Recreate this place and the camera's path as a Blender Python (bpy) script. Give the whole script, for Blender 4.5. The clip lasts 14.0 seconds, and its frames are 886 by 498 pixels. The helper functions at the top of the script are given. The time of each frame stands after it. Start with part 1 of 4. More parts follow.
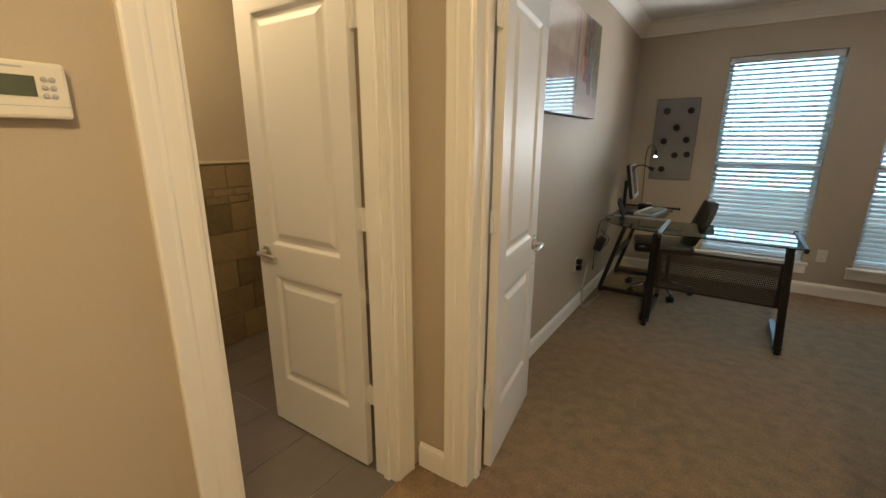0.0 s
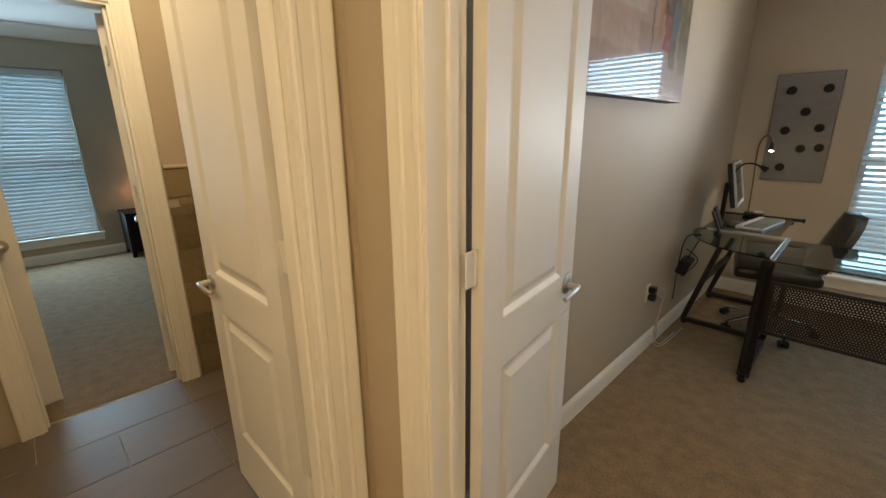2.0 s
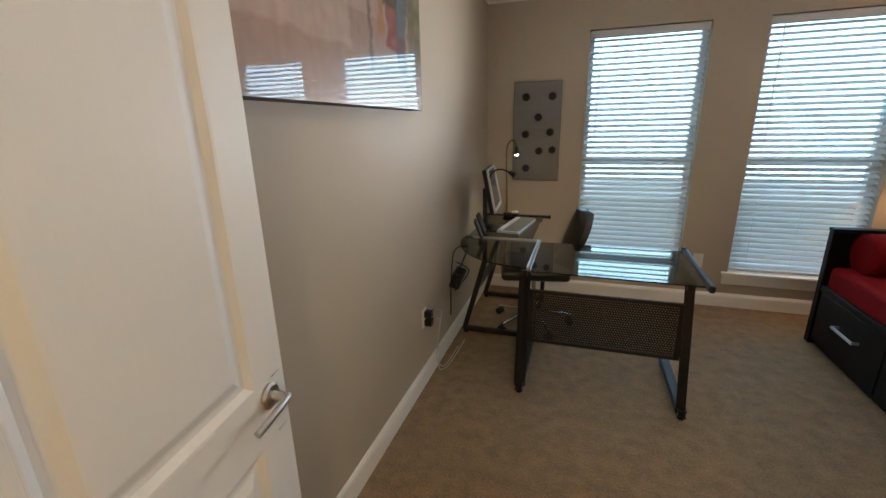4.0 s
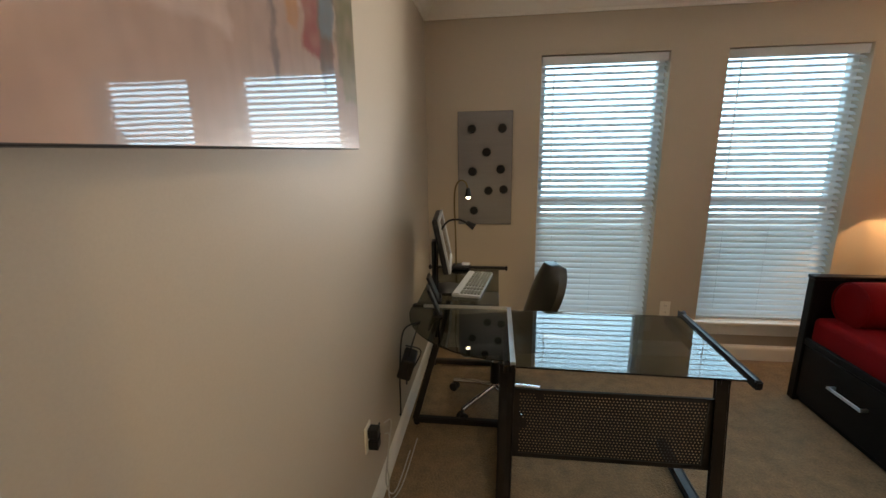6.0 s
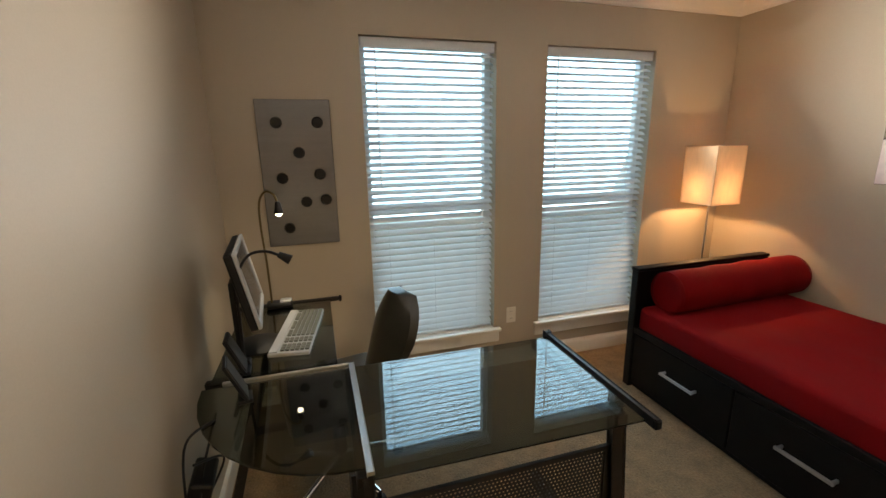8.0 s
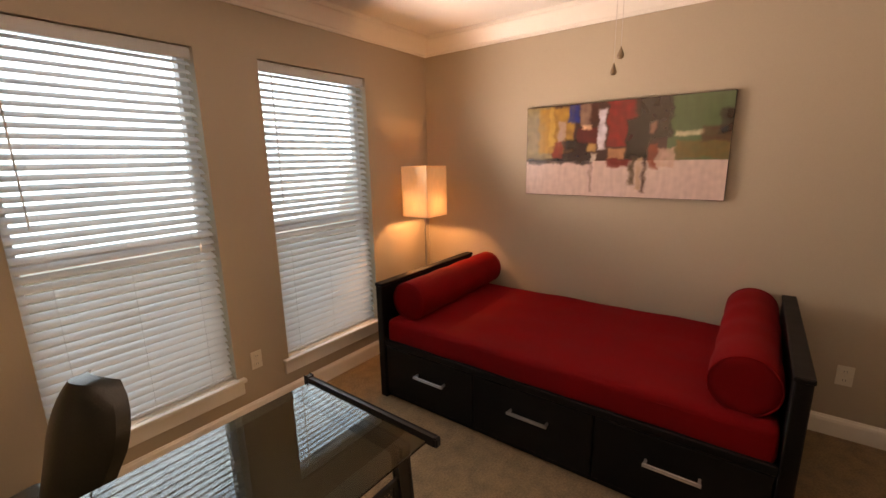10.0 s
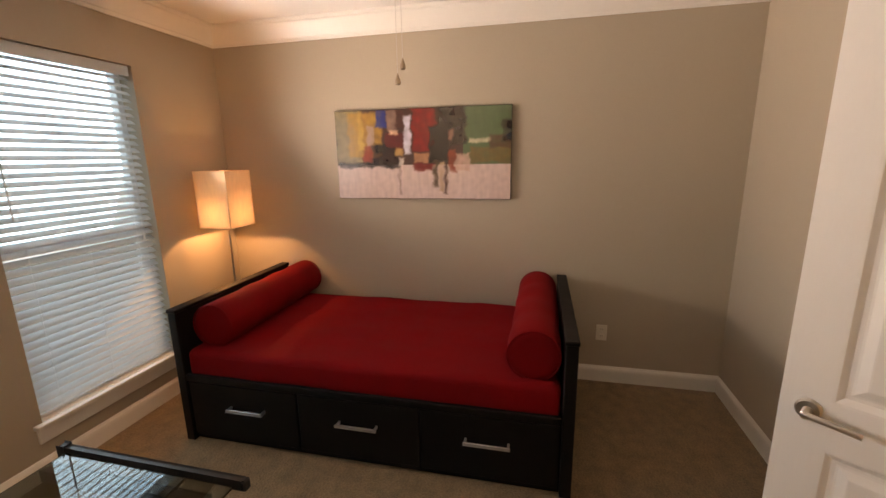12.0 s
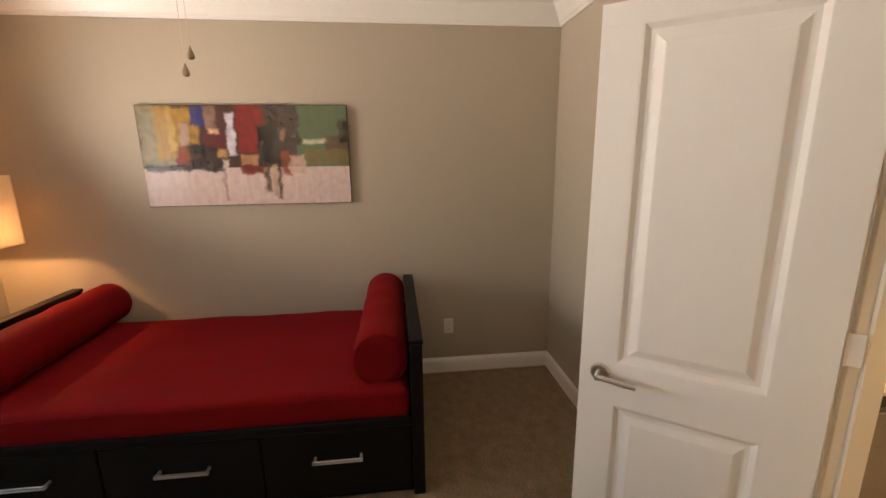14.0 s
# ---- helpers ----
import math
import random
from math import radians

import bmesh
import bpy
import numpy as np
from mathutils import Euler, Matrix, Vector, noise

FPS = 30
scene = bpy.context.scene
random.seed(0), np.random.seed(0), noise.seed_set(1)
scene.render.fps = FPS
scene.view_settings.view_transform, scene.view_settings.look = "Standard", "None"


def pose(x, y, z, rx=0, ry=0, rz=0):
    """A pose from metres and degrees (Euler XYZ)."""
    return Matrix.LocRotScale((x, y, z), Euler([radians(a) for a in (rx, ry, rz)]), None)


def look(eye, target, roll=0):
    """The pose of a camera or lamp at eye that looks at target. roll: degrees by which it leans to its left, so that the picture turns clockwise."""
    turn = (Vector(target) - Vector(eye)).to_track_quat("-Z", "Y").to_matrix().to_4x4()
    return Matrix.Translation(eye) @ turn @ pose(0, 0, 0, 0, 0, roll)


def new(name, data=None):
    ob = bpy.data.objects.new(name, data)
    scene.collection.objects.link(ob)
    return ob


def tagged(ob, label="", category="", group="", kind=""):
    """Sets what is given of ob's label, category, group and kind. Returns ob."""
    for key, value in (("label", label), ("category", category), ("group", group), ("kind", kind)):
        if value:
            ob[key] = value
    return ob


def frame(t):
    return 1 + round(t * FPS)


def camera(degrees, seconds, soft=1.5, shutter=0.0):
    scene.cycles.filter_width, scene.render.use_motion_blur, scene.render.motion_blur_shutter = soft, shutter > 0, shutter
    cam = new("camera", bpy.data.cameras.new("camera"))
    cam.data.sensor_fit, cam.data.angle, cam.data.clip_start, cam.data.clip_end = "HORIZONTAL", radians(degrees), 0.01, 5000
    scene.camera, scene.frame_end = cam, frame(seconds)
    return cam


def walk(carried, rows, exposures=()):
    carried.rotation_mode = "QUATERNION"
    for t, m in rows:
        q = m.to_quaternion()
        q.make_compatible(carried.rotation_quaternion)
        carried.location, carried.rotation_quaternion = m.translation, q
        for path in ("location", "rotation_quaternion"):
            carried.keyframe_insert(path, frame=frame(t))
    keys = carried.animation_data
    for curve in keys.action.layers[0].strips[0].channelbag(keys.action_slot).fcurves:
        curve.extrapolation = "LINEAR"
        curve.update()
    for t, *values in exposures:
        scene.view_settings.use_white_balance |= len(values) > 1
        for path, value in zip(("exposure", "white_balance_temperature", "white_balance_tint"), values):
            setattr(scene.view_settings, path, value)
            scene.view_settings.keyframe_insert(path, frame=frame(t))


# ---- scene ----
cam = camera(93.2, 14.0)
PATH = [
    (0, (0.912, 0.109, 1.419), (-0.166, 1.716, 0.916), 0.2),
    (0.5, (0.873, 0.273, 1.415), (-0.374, 1.747, 0.895), -0.2),
    (1, (0.804, 0.467, 1.426), (-0.568, 1.827, 0.908), -0.6),
    (1.5, (0.789, 0.611, 1.427), (-0.623, 1.923, 0.893), -0.9),
    (2, (0.822, 0.791, 1.437), (-0.542, 2.15, 0.898), -0.7),
    (2.5, (0.851, 0.917, 1.432), (-0.345, 2.421, 0.88), -0.9),
    (3, (0.886, 1.039, 1.428), (-0.003, 2.733, 0.845), -0.8),
    (3.5, (0.86, 1.159, 1.448), (0.189, 2.956, 0.882), -0.5),
    (3.7, (0.834, 1.265, 1.477), (0.193, 3.071, 0.905), -0.9),
    (5.8, (0.514, 1.976, 1.54), (0.202, 3.903, 1.102), -0.9),
    (6, (0.478, 2.052, 1.561), (0.229, 3.983, 1.108), -0.9),
    (6.5, (0.438, 2.213, 1.559), (0.37, 4.157, 1.096), -0.8),
    (7, (0.439, 2.34, 1.553), (0.547, 4.28, 1.08), -0.8),
    (7.5, (0.442, 2.522, 1.558), (0.727, 4.444, 1.085), -0.9),
    (8, (0.48, 2.627, 1.563), (1.033, 4.49, 1.094), -1.1),
    (8.5, (0.495, 2.718, 1.577), (1.37, 4.457, 1.119), -1.3),
    (8.7, (0.496, 2.757, 1.582), (1.491, 4.432, 1.127), -1.2),
    (10.8, (0.524, 2.791, 1.608), (2.276, 3.657, 1.185), -1.1),
    (11, (0.533, 2.771, 1.609), (2.317, 3.57, 1.183), -1.0),
    (11.5, (0.55, 2.754, 1.616), (2.406, 3.365, 1.188), -1.0),
    (12, (0.562, 2.735, 1.614), (2.465, 3.177, 1.184), -0.9),
    (12.5, (0.576, 2.71, 1.611), (2.508, 2.995, 1.178), -0.9),
    (13, (0.583, 2.701, 1.61), (2.532, 2.819, 1.175), -0.9),
    (13.5, (0.594, 2.676, 1.612), (2.545, 2.624, 1.175), -0.8),
    (14, (0.602, 2.641, 1.616), (2.543, 2.422, 1.184), -0.7),
]
# seconds, stops, kelvin, tint: the clip's own exposure and white balance
LOOKS = [(0, -0.3, 6300, 6), (0.9, -0.1, 6300, 6), (3.5, -0.1, 6200, 8), (6, -0.12, 6800, 10), (8.7, 0.1, 7100, 10), (10.8, -0.2, 10600, 42), (11.2, -0.17, 10200, 40), (12, -0.05, 8500, 24), (12.6, 0.05, 7900, 18), (14, 0, 7750, 17)]
walk(cam, [(t, look(eye, target, roll)) for t, eye, target, roll in PATH], LOOKS)

# ---- light ----
world = bpy.data.worlds.new("sky")
scene.world = world
world.use_nodes = True
wn = world.node_tree.nodes
sky = wn.new("ShaderNodeTexSky")
sky.sky_type, sky.sun_disc = "NISHITA", False
sky.sun_elevation, sky.sun_rotation = radians(50), radians(200)
world.node_tree.links.new(sky.outputs[0], wn["Background"].inputs[0])
wn["Background"].inputs[1].default_value = 0.05


def lamp(name, kind, m, energy, color, size=0.1, size_y=None, shape=None):
    data = bpy.data.lights.new(name, kind)
    data.energy, data.color = energy, color
    if kind == "AREA":
        data.shape, data.size = ("RECTANGLE", size) if size_y else ("DISK", size)
        if size_y:
            data.size_y = size_y
    elif kind == "SUN":
        data.angle = size
    else:
        data.shadow_soft_size = size
    ob = new(name, data)
    ob.matrix_world = m
    return ob


DAY = (0.44, 0.74, 1.0)
WARM = (1.0, 0.75, 0.43)
SUN = lamp("sun", "SUN", look((0, 0, 10), (3, 4, 0)), 1.0, (1, 0.95, 0.88), 0.2)
OUT_W, DAY_W, LAMP_W, HALL_W, BATH_W, BEDWIN_W = 38, 20.5, 15, 98, 38, 42
SOFT = (1.0, 0.965, 0.95)
lamp("outdoor_daylight", "AREA", look((1.8, 6.9, 2.3), (1.8, 5.2, 1.5)), OUT_W * 7.5, DAY, 5.2, 3.4)
# added area lamps in front of the office blinds, filling the room
for wx, turn in ((1.2, -0.14), (2.4, 0.20)):
    inner = lamp("window_daylight", "AREA", look((wx, 5.07, 1.43), (wx + turn, 4.07, 1.43 + 0.52)), DAY_W, SOFT, 0.70, 0.28)
    inner.data.spread = radians(104)
lamp("outdoor_daylight", "AREA", look((-6.4, 0.93, 1.35), (-4.5, 0.93, 1.2)), OUT_W * 1.8, DAY, 1.2, 2.4)
# likewise an added fill lamp on the room side of the bedroom blind
inner = lamp("bedroom_fill", "AREA", look((-5.745, 0.93, 1.2), (-4.75, 0.93, 1.2)), BEDWIN_W, (0.6, 0.82, 1.0), 0.80, 1.7)
lamp("hall_bulb", "POINT", pose(1.3, -0.4, 2.40), HALL_W, WARM, 0.09)
# added warm lamp that brightens the bathroom; no source of it is visible
lamp("bath_fill", "POINT", pose(-1.0, 1.0, 2.40), BATH_W, WARM, 0.09)
lamp("floor_lamp_bulb", "POINT", pose(3.19, 4.97, 1.232), LAMP_W, (1.0, 0.55, 0.25), 0.014)
lamp("bedroom_lamp_bulb", "POINT", pose(-5.52, 1.83, 0.73), 4, (1.0, 0.6, 0.35), 0.03)
lamp("hall_lamp_bulb", "POINT", pose(1.86, 0.92, 1.18), 6, WARM, 0.04)
desk_spot = lamp("desk_lamp_bulb", "SPOT", look((0.30, 4.72, 1.275), (0.31, 4.70, 0.7)), 5, (1.0, 0.85, 0.6), 0.012)
desk_spot.data.spot_size, desk_spot.data.spot_blend = radians(100), 0.6


# ---- materials ----
def mat(name, color, rough=0.6, metal=0.0, var=0.12, grain=60.0, blot=2.5, bump=0.1, depth=0.002, coat=0.0, spread=0.0, sheen=0.0, stretch=(1, 1, 1), trans=0.0, tint=None, spec=0.5, narrow=0.2):
    m = bpy.data.materials.new(name)
    m.use_nodes = True
    nt = m.node_tree
    n, link = nt.nodes, nt.links.new
    p = n["Principled BSDF"]
    p.inputs["Roughness"].default_value, p.inputs["Metallic"].default_value = rough, metal
    p.inputs["Coat Weight"].default_value, p.inputs["Coat Roughness"].default_value = coat, 0.08
    p.inputs["Sheen Weight"].default_value = sheen
    p.inputs["Specular IOR Level"].default_value = spec
    co, mp = n.new("ShaderNodeTexCoord"), n.new("ShaderNodeMapping")
    mp.inputs["Scale"].default_value = stretch
    link(co.outputs["Object"], mp.inputs[0])
    fine, large = n.new("ShaderNodeTexNoise"), n.new("ShaderNodeTexNoise")
    fine.inputs["Scale"].default_value, fine.inputs["Detail"].default_value = grain, 4
    large.inputs["Scale"].default_value, large.inputs["Detail"].default_value = blot, 5
    link(mp.outputs[0], fine.inputs[0])
    link(mp.outputs[0], large.inputs[0])
    add = n.new("ShaderNodeMath")
    add.operation = "ADD"
    link(fine.outputs[0], add.inputs[0])
    link(large.outputs[0], add.inputs[1])
    total, reach = add, 2.0
    if spread:
        info, mul = n.new("ShaderNodeObjectInfo"), n.new("ShaderNodeMath")
        mul.operation, mul.inputs[1].default_value = "MULTIPLY", spread
        link(info.outputs["Random"], mul.inputs[0])
        total = n.new("ShaderNodeMath")
        total.operation = "ADD"
        link(add.outputs[0], total.inputs[0])
        link(mul.outputs[0], total.inputs[1])
        reach = 2.0 + spread
    rng = n.new("ShaderNodeMapRange")
    rng.inputs[1].default_value, rng.inputs[2].default_value = (0.5 - narrow) * reach, (0.5 + narrow) * reach
    link(total.outputs[0], rng.inputs[0])
    mix = n.new("ShaderNodeMix")
    mix.data_type = "RGBA"
    other = tint or color
    mix.inputs[6].default_value = (*[c * (1 - var) for c in color], 1)
    mix.inputs[7].default_value = (*[min(1, c * (1 + var)) for c in other], 1)
    link(rng.outputs[0], mix.inputs[0])
    link(mix.outputs[2], p.inputs["Base Color"])
    if bump:
        b = n.new("ShaderNodeBump")
        b.inputs["Strength"].default_value, b.inputs["Distance"].default_value = bump, depth
        link(fine.outputs[0], b.inputs["Height"])
        link(b.outputs[0], p.inputs["Normal"])
    r2 = n.new("ShaderNodeMapRange")
    r2.inputs[3].default_value, r2.inputs[4].default_value = max(0.02, rough * 0.85), min(1, rough * 1.15)
    link(large.outputs[0], r2.inputs[0])
    link(r2.outputs[0], p.inputs["Roughness"])
    if trans:
        t, ms = n.new("ShaderNodeBsdfTranslucent"), n.new("ShaderNodeMixShader")
        link(mix.outputs[2], t.inputs[0])
        ms.inputs[0].default_value = trans
        link(p.outputs[0], ms.inputs[1])
        link(t.outputs[0], ms.inputs[2])
        link(ms.outputs[0], n["Material Output"].inputs[0])
    return m


def glow(name, color, strength):
    m = bpy.data.materials.new(name)
    m.use_nodes = True
    p = m.node_tree.nodes["Principled BSDF"]
    p.inputs["Base Color"].default_value = (*color, 1)
    p.inputs["Emission Color"].default_value = (*color, 1)
    p.inputs["Emission Strength"].default_value = strength
    return m


def glass(name, color, rough=0.0, ior=1.5):
    m = bpy.data.materials.new(name)
    m.use_nodes = True
    p = m.node_tree.nodes["Principled BSDF"]
    p.inputs["Base Color"].default_value = (*color, 1)
    p.inputs["Roughness"].default_value = rough
    p.inputs["Transmission Weight"].default_value = 1
    p.inputs["IOR"].default_value = ior
    return m


PAINT = mat("wall_paint", (0.445, 0.375, 0.282), 0.62, var=0.035, grain=180, blot=1.2, bump=0.12, depth=0.001)
CEIL = mat("ceiling_paint", (0.78, 0.76, 0.72), 0.8, var=0.03, grain=90, bump=0.2)
TRIM = mat("white_trim_paint", (0.82, 0.79, 0.725), 0.35, var=0.015, grain=25, blot=4, bump=0.03, stretch=(1, 1, 0.1))
DOOR = mat("white_door_paint", (0.73, 0.705, 0.66), 0.5, spec=0.35, var=0.012, grain=40, blot=3, bump=0.05, stretch=(6, 6, 0.4))
CARPET = mat("beige_carpet", (0.235, 0.158, 0.083), 0.95, var=0.38, grain=95, blot=13, bump=1.0, depth=0.011, sheen=0.06, narrow=0.18)
TILE = mat("grey_floor_tile", (0.135, 0.110, 0.092), 0.45, var=0.14, grain=9, blot=2.0, bump=0.04, spread=0.6, stretch=(3, 0.6, 1))
GROUT = mat("pale_grout", (0.40, 0.37, 0.32), 0.9, var=0.1, bump=0.3)
STONE = mat("brown_wall_stone", (0.20, 0.148, 0.078), 0.55, var=0.30, grain=28, blot=5, bump=0.2, spread=1.2)
NICKEL = mat("satin_nickel", (0.55, 0.52, 0.48), 0.28, 1.0, var=0.05, bump=0.0)
CHROME = mat("chrome", (0.75, 0.75, 0.76), 0.1, 1.0, var=0.03, bump=0.0)
ALU = mat("brushed_aluminium", (0.56, 0.57, 0.58), 0.33, 1.0, var=0.06, grain=90, bump=0.05, stretch=(1, 1, 14))
STEEL = mat("brushed_steel_board", (0.20, 0.20, 0.205), 0.38, 0.9, var=0.1, grain=70, bump=0.06, stretch=(1, 1, 12))
DARKMETAL = mat("dark_bronze_steel", (0.017, 0.0145, 0.013), 0.38, 0.3, var=0.2, grain=80, bump=0.05)
CUP = mat("satin_black_cup", (0.006, 0.006, 0.005), 0.4, spec=0.35, bump=0.0)
BRASS = mat("dull_brass", (0.20, 0.15, 0.075), 0.35, 0.9, var=0.1, bump=0.0)
PLASTIC = mat("black_plastic", (0.008, 0.008, 0.009), 0.45, spec=0.3, var=0.2, grain=150, bump=0.08)
GREYPLASTIC = mat("silver_grey_plastic", (0.42, 0.43, 0.44), 0.4, var=0.06, grain=120, bump=0.04)
KEYCAP = mat("pale_keycaps", (0.15, 0.155, 0.13), 0.55, var=0.1, bump=0.05)
SCREEN = mat("dark_screen", (0.035, 0.037, 0.042), 0.22, var=0.1, bump=0.0, coat=0.4)
LEATHER = mat("black_leather", (0.02, 0.018, 0.012), 0.3, spec=0.55, var=0.25, grain=120, bump=0.25)
BLACKWOOD = mat("black_brown_wood", (0.005, 0.004, 0.0038), 0.5, spec=0.18, var=0.3, grain=26, blot=2, bump=0.08, stretch=(6, 1, 8))
RED = mat("red_cotton", (0.19, 0.003, 0.0045), 0.9, var=0.16, grain=420, blot=6, bump=0.35, depth=0.002, spec=0.15)
SLAT = mat("white_blind_slat", (0.74, 0.76, 0.76), 0.45, var=0.04, grain=20, bump=0.04, stretch=(0.4, 8, 8), trans=0.22)
VINYL = mat("white_window_vinyl", (0.78, 0.78, 0.77), 0.4, var=0.03, bump=0.03)
IVORY = mat("ivory_plastic", (0.72, 0.68, 0.58), 0.4, var=0.03, bump=0.02)
LCD = mat("grey_green_display", (0.085, 0.10, 0.075), 0.25, var=0.08, bump=0.0)
PAPER = mat("rice_paper_shade", (0.88, 0.66, 0.42), 0.9, var=0.08, grain=45, blot=8, bump=0.2, trans=0.065, stretch=(1, 1, 0.3))
SHADE2 = mat("cream_fabric_shade", (0.85, 0.74, 0.6), 0.9, var=0.05, bump=0.1, trans=0.7)
DESKGLASS = glass("green_tinted_glass", (0.17, 0.205, 0.19), 0.0, 1.62)
PANE = glass("clear_window_glass", (0.96, 0.98, 0.98))
BULB = glow("lit_bulb", (1.0, 0.86, 0.6), 15)
DOME = glow("lit_frosted_glass", (1.0, 0.72, 0.42), 6)
CREAM = mat("cream_stone_top", (0.55, 0.46, 0.34), 0.3, var=0.15, grain=30, bump=0.03)
DARKEDGE = mat("dark_wood_cabinet", (0.03, 0.022, 0.018), 0.4, var=0.3, grain=25, bump=0.08, stretch=(8, 8, 1))
CORD = mat("pale_cord", (0.5, 0.47, 0.42), 0.5, bump=0.0)
WOODTAG = mat("tan_pull_tag", (0.30, 0.22, 0.14), 0.45, var=0.2, stretch=(1, 1, 0.2))
CANVASSIDE = mat("dark_canvas_edge", (0.035, 0.028, 0.025), 0.6, bump=0.15)


# ---- mesh helpers ----
def box(bm, lo, hi, bev=0.0, seg=1):
    ret = bmesh.ops.create_cube(bm, size=1.0)
    vs = ret["verts"]
    for v in vs:
        v.co = Vector([lo[i] + (v.co[i] + 0.5) * (hi[i] - lo[i]) for i in range(3)])
    if bev:
        es = list({e for v in vs for e in v.link_edges})
        bmesh.ops.bevel(bm, geom=es, offset=bev, segments=seg, profile=0.5, affect="EDGES")
    return bm


def boxes(*specs, bev=0.0):
    bm = bmesh.new()
    for lo, hi in specs:
        box(bm, lo, hi, bev)
    return bm


def rod(bm, a, b, r, seg=12, r2=None):
    a, b = Vector(a), Vector(b)
    d = b - a
    m = Matrix.Translation((a + b) / 2) @ d.to_track_quat("Z", "Y").to_matrix().to_4x4()
    bmesh.ops.create_cone(bm, cap_ends=True, segments=seg, radius1=r, radius2=r if r2 is None else r2, depth=d.length, matrix=m)
    return bm


def bar(bm, a, b, w, h, bev=0.004):
    """A square tube from a to b."""
    a, b = Vector(a), Vector(b)
    d = b - a
    ret = bmesh.ops.create_cube(bm, size=1.0)
    vs = ret["verts"]
    m = Matrix.Translation((a + b) / 2) @ d.to_track_quat("Z", "Y").to_matrix().to_4x4()
    for v in vs:
        v.co = m @ Vector((v.co.x * w, v.co.y * h, v.co.z * d.length))
    if bev:
        bmesh.ops.bevel(bm, geom=list({e for v in vs for e in v.link_edges}), offset=bev, segments=2, affect="EDGES")
    return bm


def tube(bm, pts, r, seg=8):
    """A round tube along points."""
    pts = [Vector(p) for p in pts]
    rings = []
    for i, p in enumerate(pts):
        d = (pts[min(i + 1, len(pts) - 1)] - pts[max(i - 1, 0)]).normalized()
        side = d.cross(Vector((0.31, 0.17, 0.93)))
        side = side.normalized() if side.length > 1e-4 else Vector((1, 0, 0))
        up = d.cross(side).normalized()
        rings.append([bm.verts.new(p + r * (math.cos(k * math.tau / seg) * side + math.sin(k * math.tau / seg) * up)) for k in range(seg)])
    for q, s in zip(rings, rings[1:]):
        for k in range(seg):
            bm.faces.new((q[k], q[(k + 1) % seg], s[(k + 1) % seg], s[k]))
    bm.faces.new(rings[0][::-1])
    bm.faces.new(rings[-1])
    return bm


def spline(pts, n=8):
    """Points of a smooth curve through pts."""
    pts = [Vector(p) for p in pts]
    out = []
    for i in range(len(pts) - 1):
        p0, p1, p2, p3 = pts[max(i - 1, 0)], pts[i], pts[i + 1], pts[min(i + 2, len(pts) - 1)]
        for k in range(n):
            t = k / n
            out.append(0.5 * (2 * p1 + (p2 - p0) * t + (2 * p0 - 5 * p1 + 4 * p2 - p3) * t * t + (3 * p1 - p0 - 3 * p2 + p3) * t ** 3))
    return out + [pts[-1]]


def lathe(bm, prof, seg=24, at=(0, 0, 0), axis="z"):
    """A turned body from (radius, height) pairs."""
    at = Vector(at)
    rings = []
    for r, h in prof:
        ring = []
        for k in range(seg):
            c, s = r * math.cos(k * math.tau / seg), r * math.sin(k * math.tau / seg)
            ring.append(bm.verts.new(at + Vector({"z": (c, s, h), "x": (h, c, s), "y": (s, h, c)}[axis])))
        rings.append(ring)
    for q, s in zip(rings, rings[1:]):
        for k in range(seg):
            bm.faces.new((q[k], q[(k + 1) % seg], s[(k + 1) % seg], s[k]))
    bm.faces.new(rings[0][::-1])
    bm.faces.new(rings[-1])
    return bm


def slab(bm, outline, z0, z1, bev=0.0):
    """An upright prism over an outline in x and y."""
    low = [bm.verts.new((x, y, z0)) for x, y in outline]
    top = [bm.verts.new((x, y, z1)) for x, y in outline]
    k = len(outline)
    bm.faces.new(low[::-1])
    bm.faces.new(top)
    for i in range(k):
        bm.faces.new((low[i], low[(i + 1) % k], top[(i + 1) % k], top[i]))
    if bev:
        bmesh.ops.bevel(bm, geom=list({e for v in low + top for e in v.link_edges}), offset=bev, segments=1, affect="EDGES")
    return bm


def mesh_of(name, bm, material, smooth=False):
    bmesh.ops.recalc_face_normals(bm, faces=bm.faces[:])
    me = bpy.data.meshes.new(name)
    bm.to_mesh(me)
    bm.free()
    me.materials.append(material)
    if smooth:
        for p in me.polygons:
            p.use_smooth = True
        me.set_sharp_from_angle(angle=radians(40))
    return me


def part(name, bm, material, parent=None, label="", smooth=False, m=None):
    ob = new(name, mesh_of(name, bm, material, smooth))
    if parent:
        ob.parent = parent
    if m is not None:
        ob.matrix_basis = m
    return tagged(ob, label)


def thing(name, m, label, category, group="", kind=""):
    ob = new(name)
    ob.empty_display_size = 0.1
    ob.matrix_basis = m
    return tagged(ob, label, category, group, kind)


def structure(name, bm, material, label, category, smooth=False):
    return tagged(part(name, bm, material, smooth=smooth), label, category, kind="structure")


def piece(name, me, parent, m):
    ob = new(name, me)
    ob.parent = parent
    ob.matrix_basis = m
    return ob


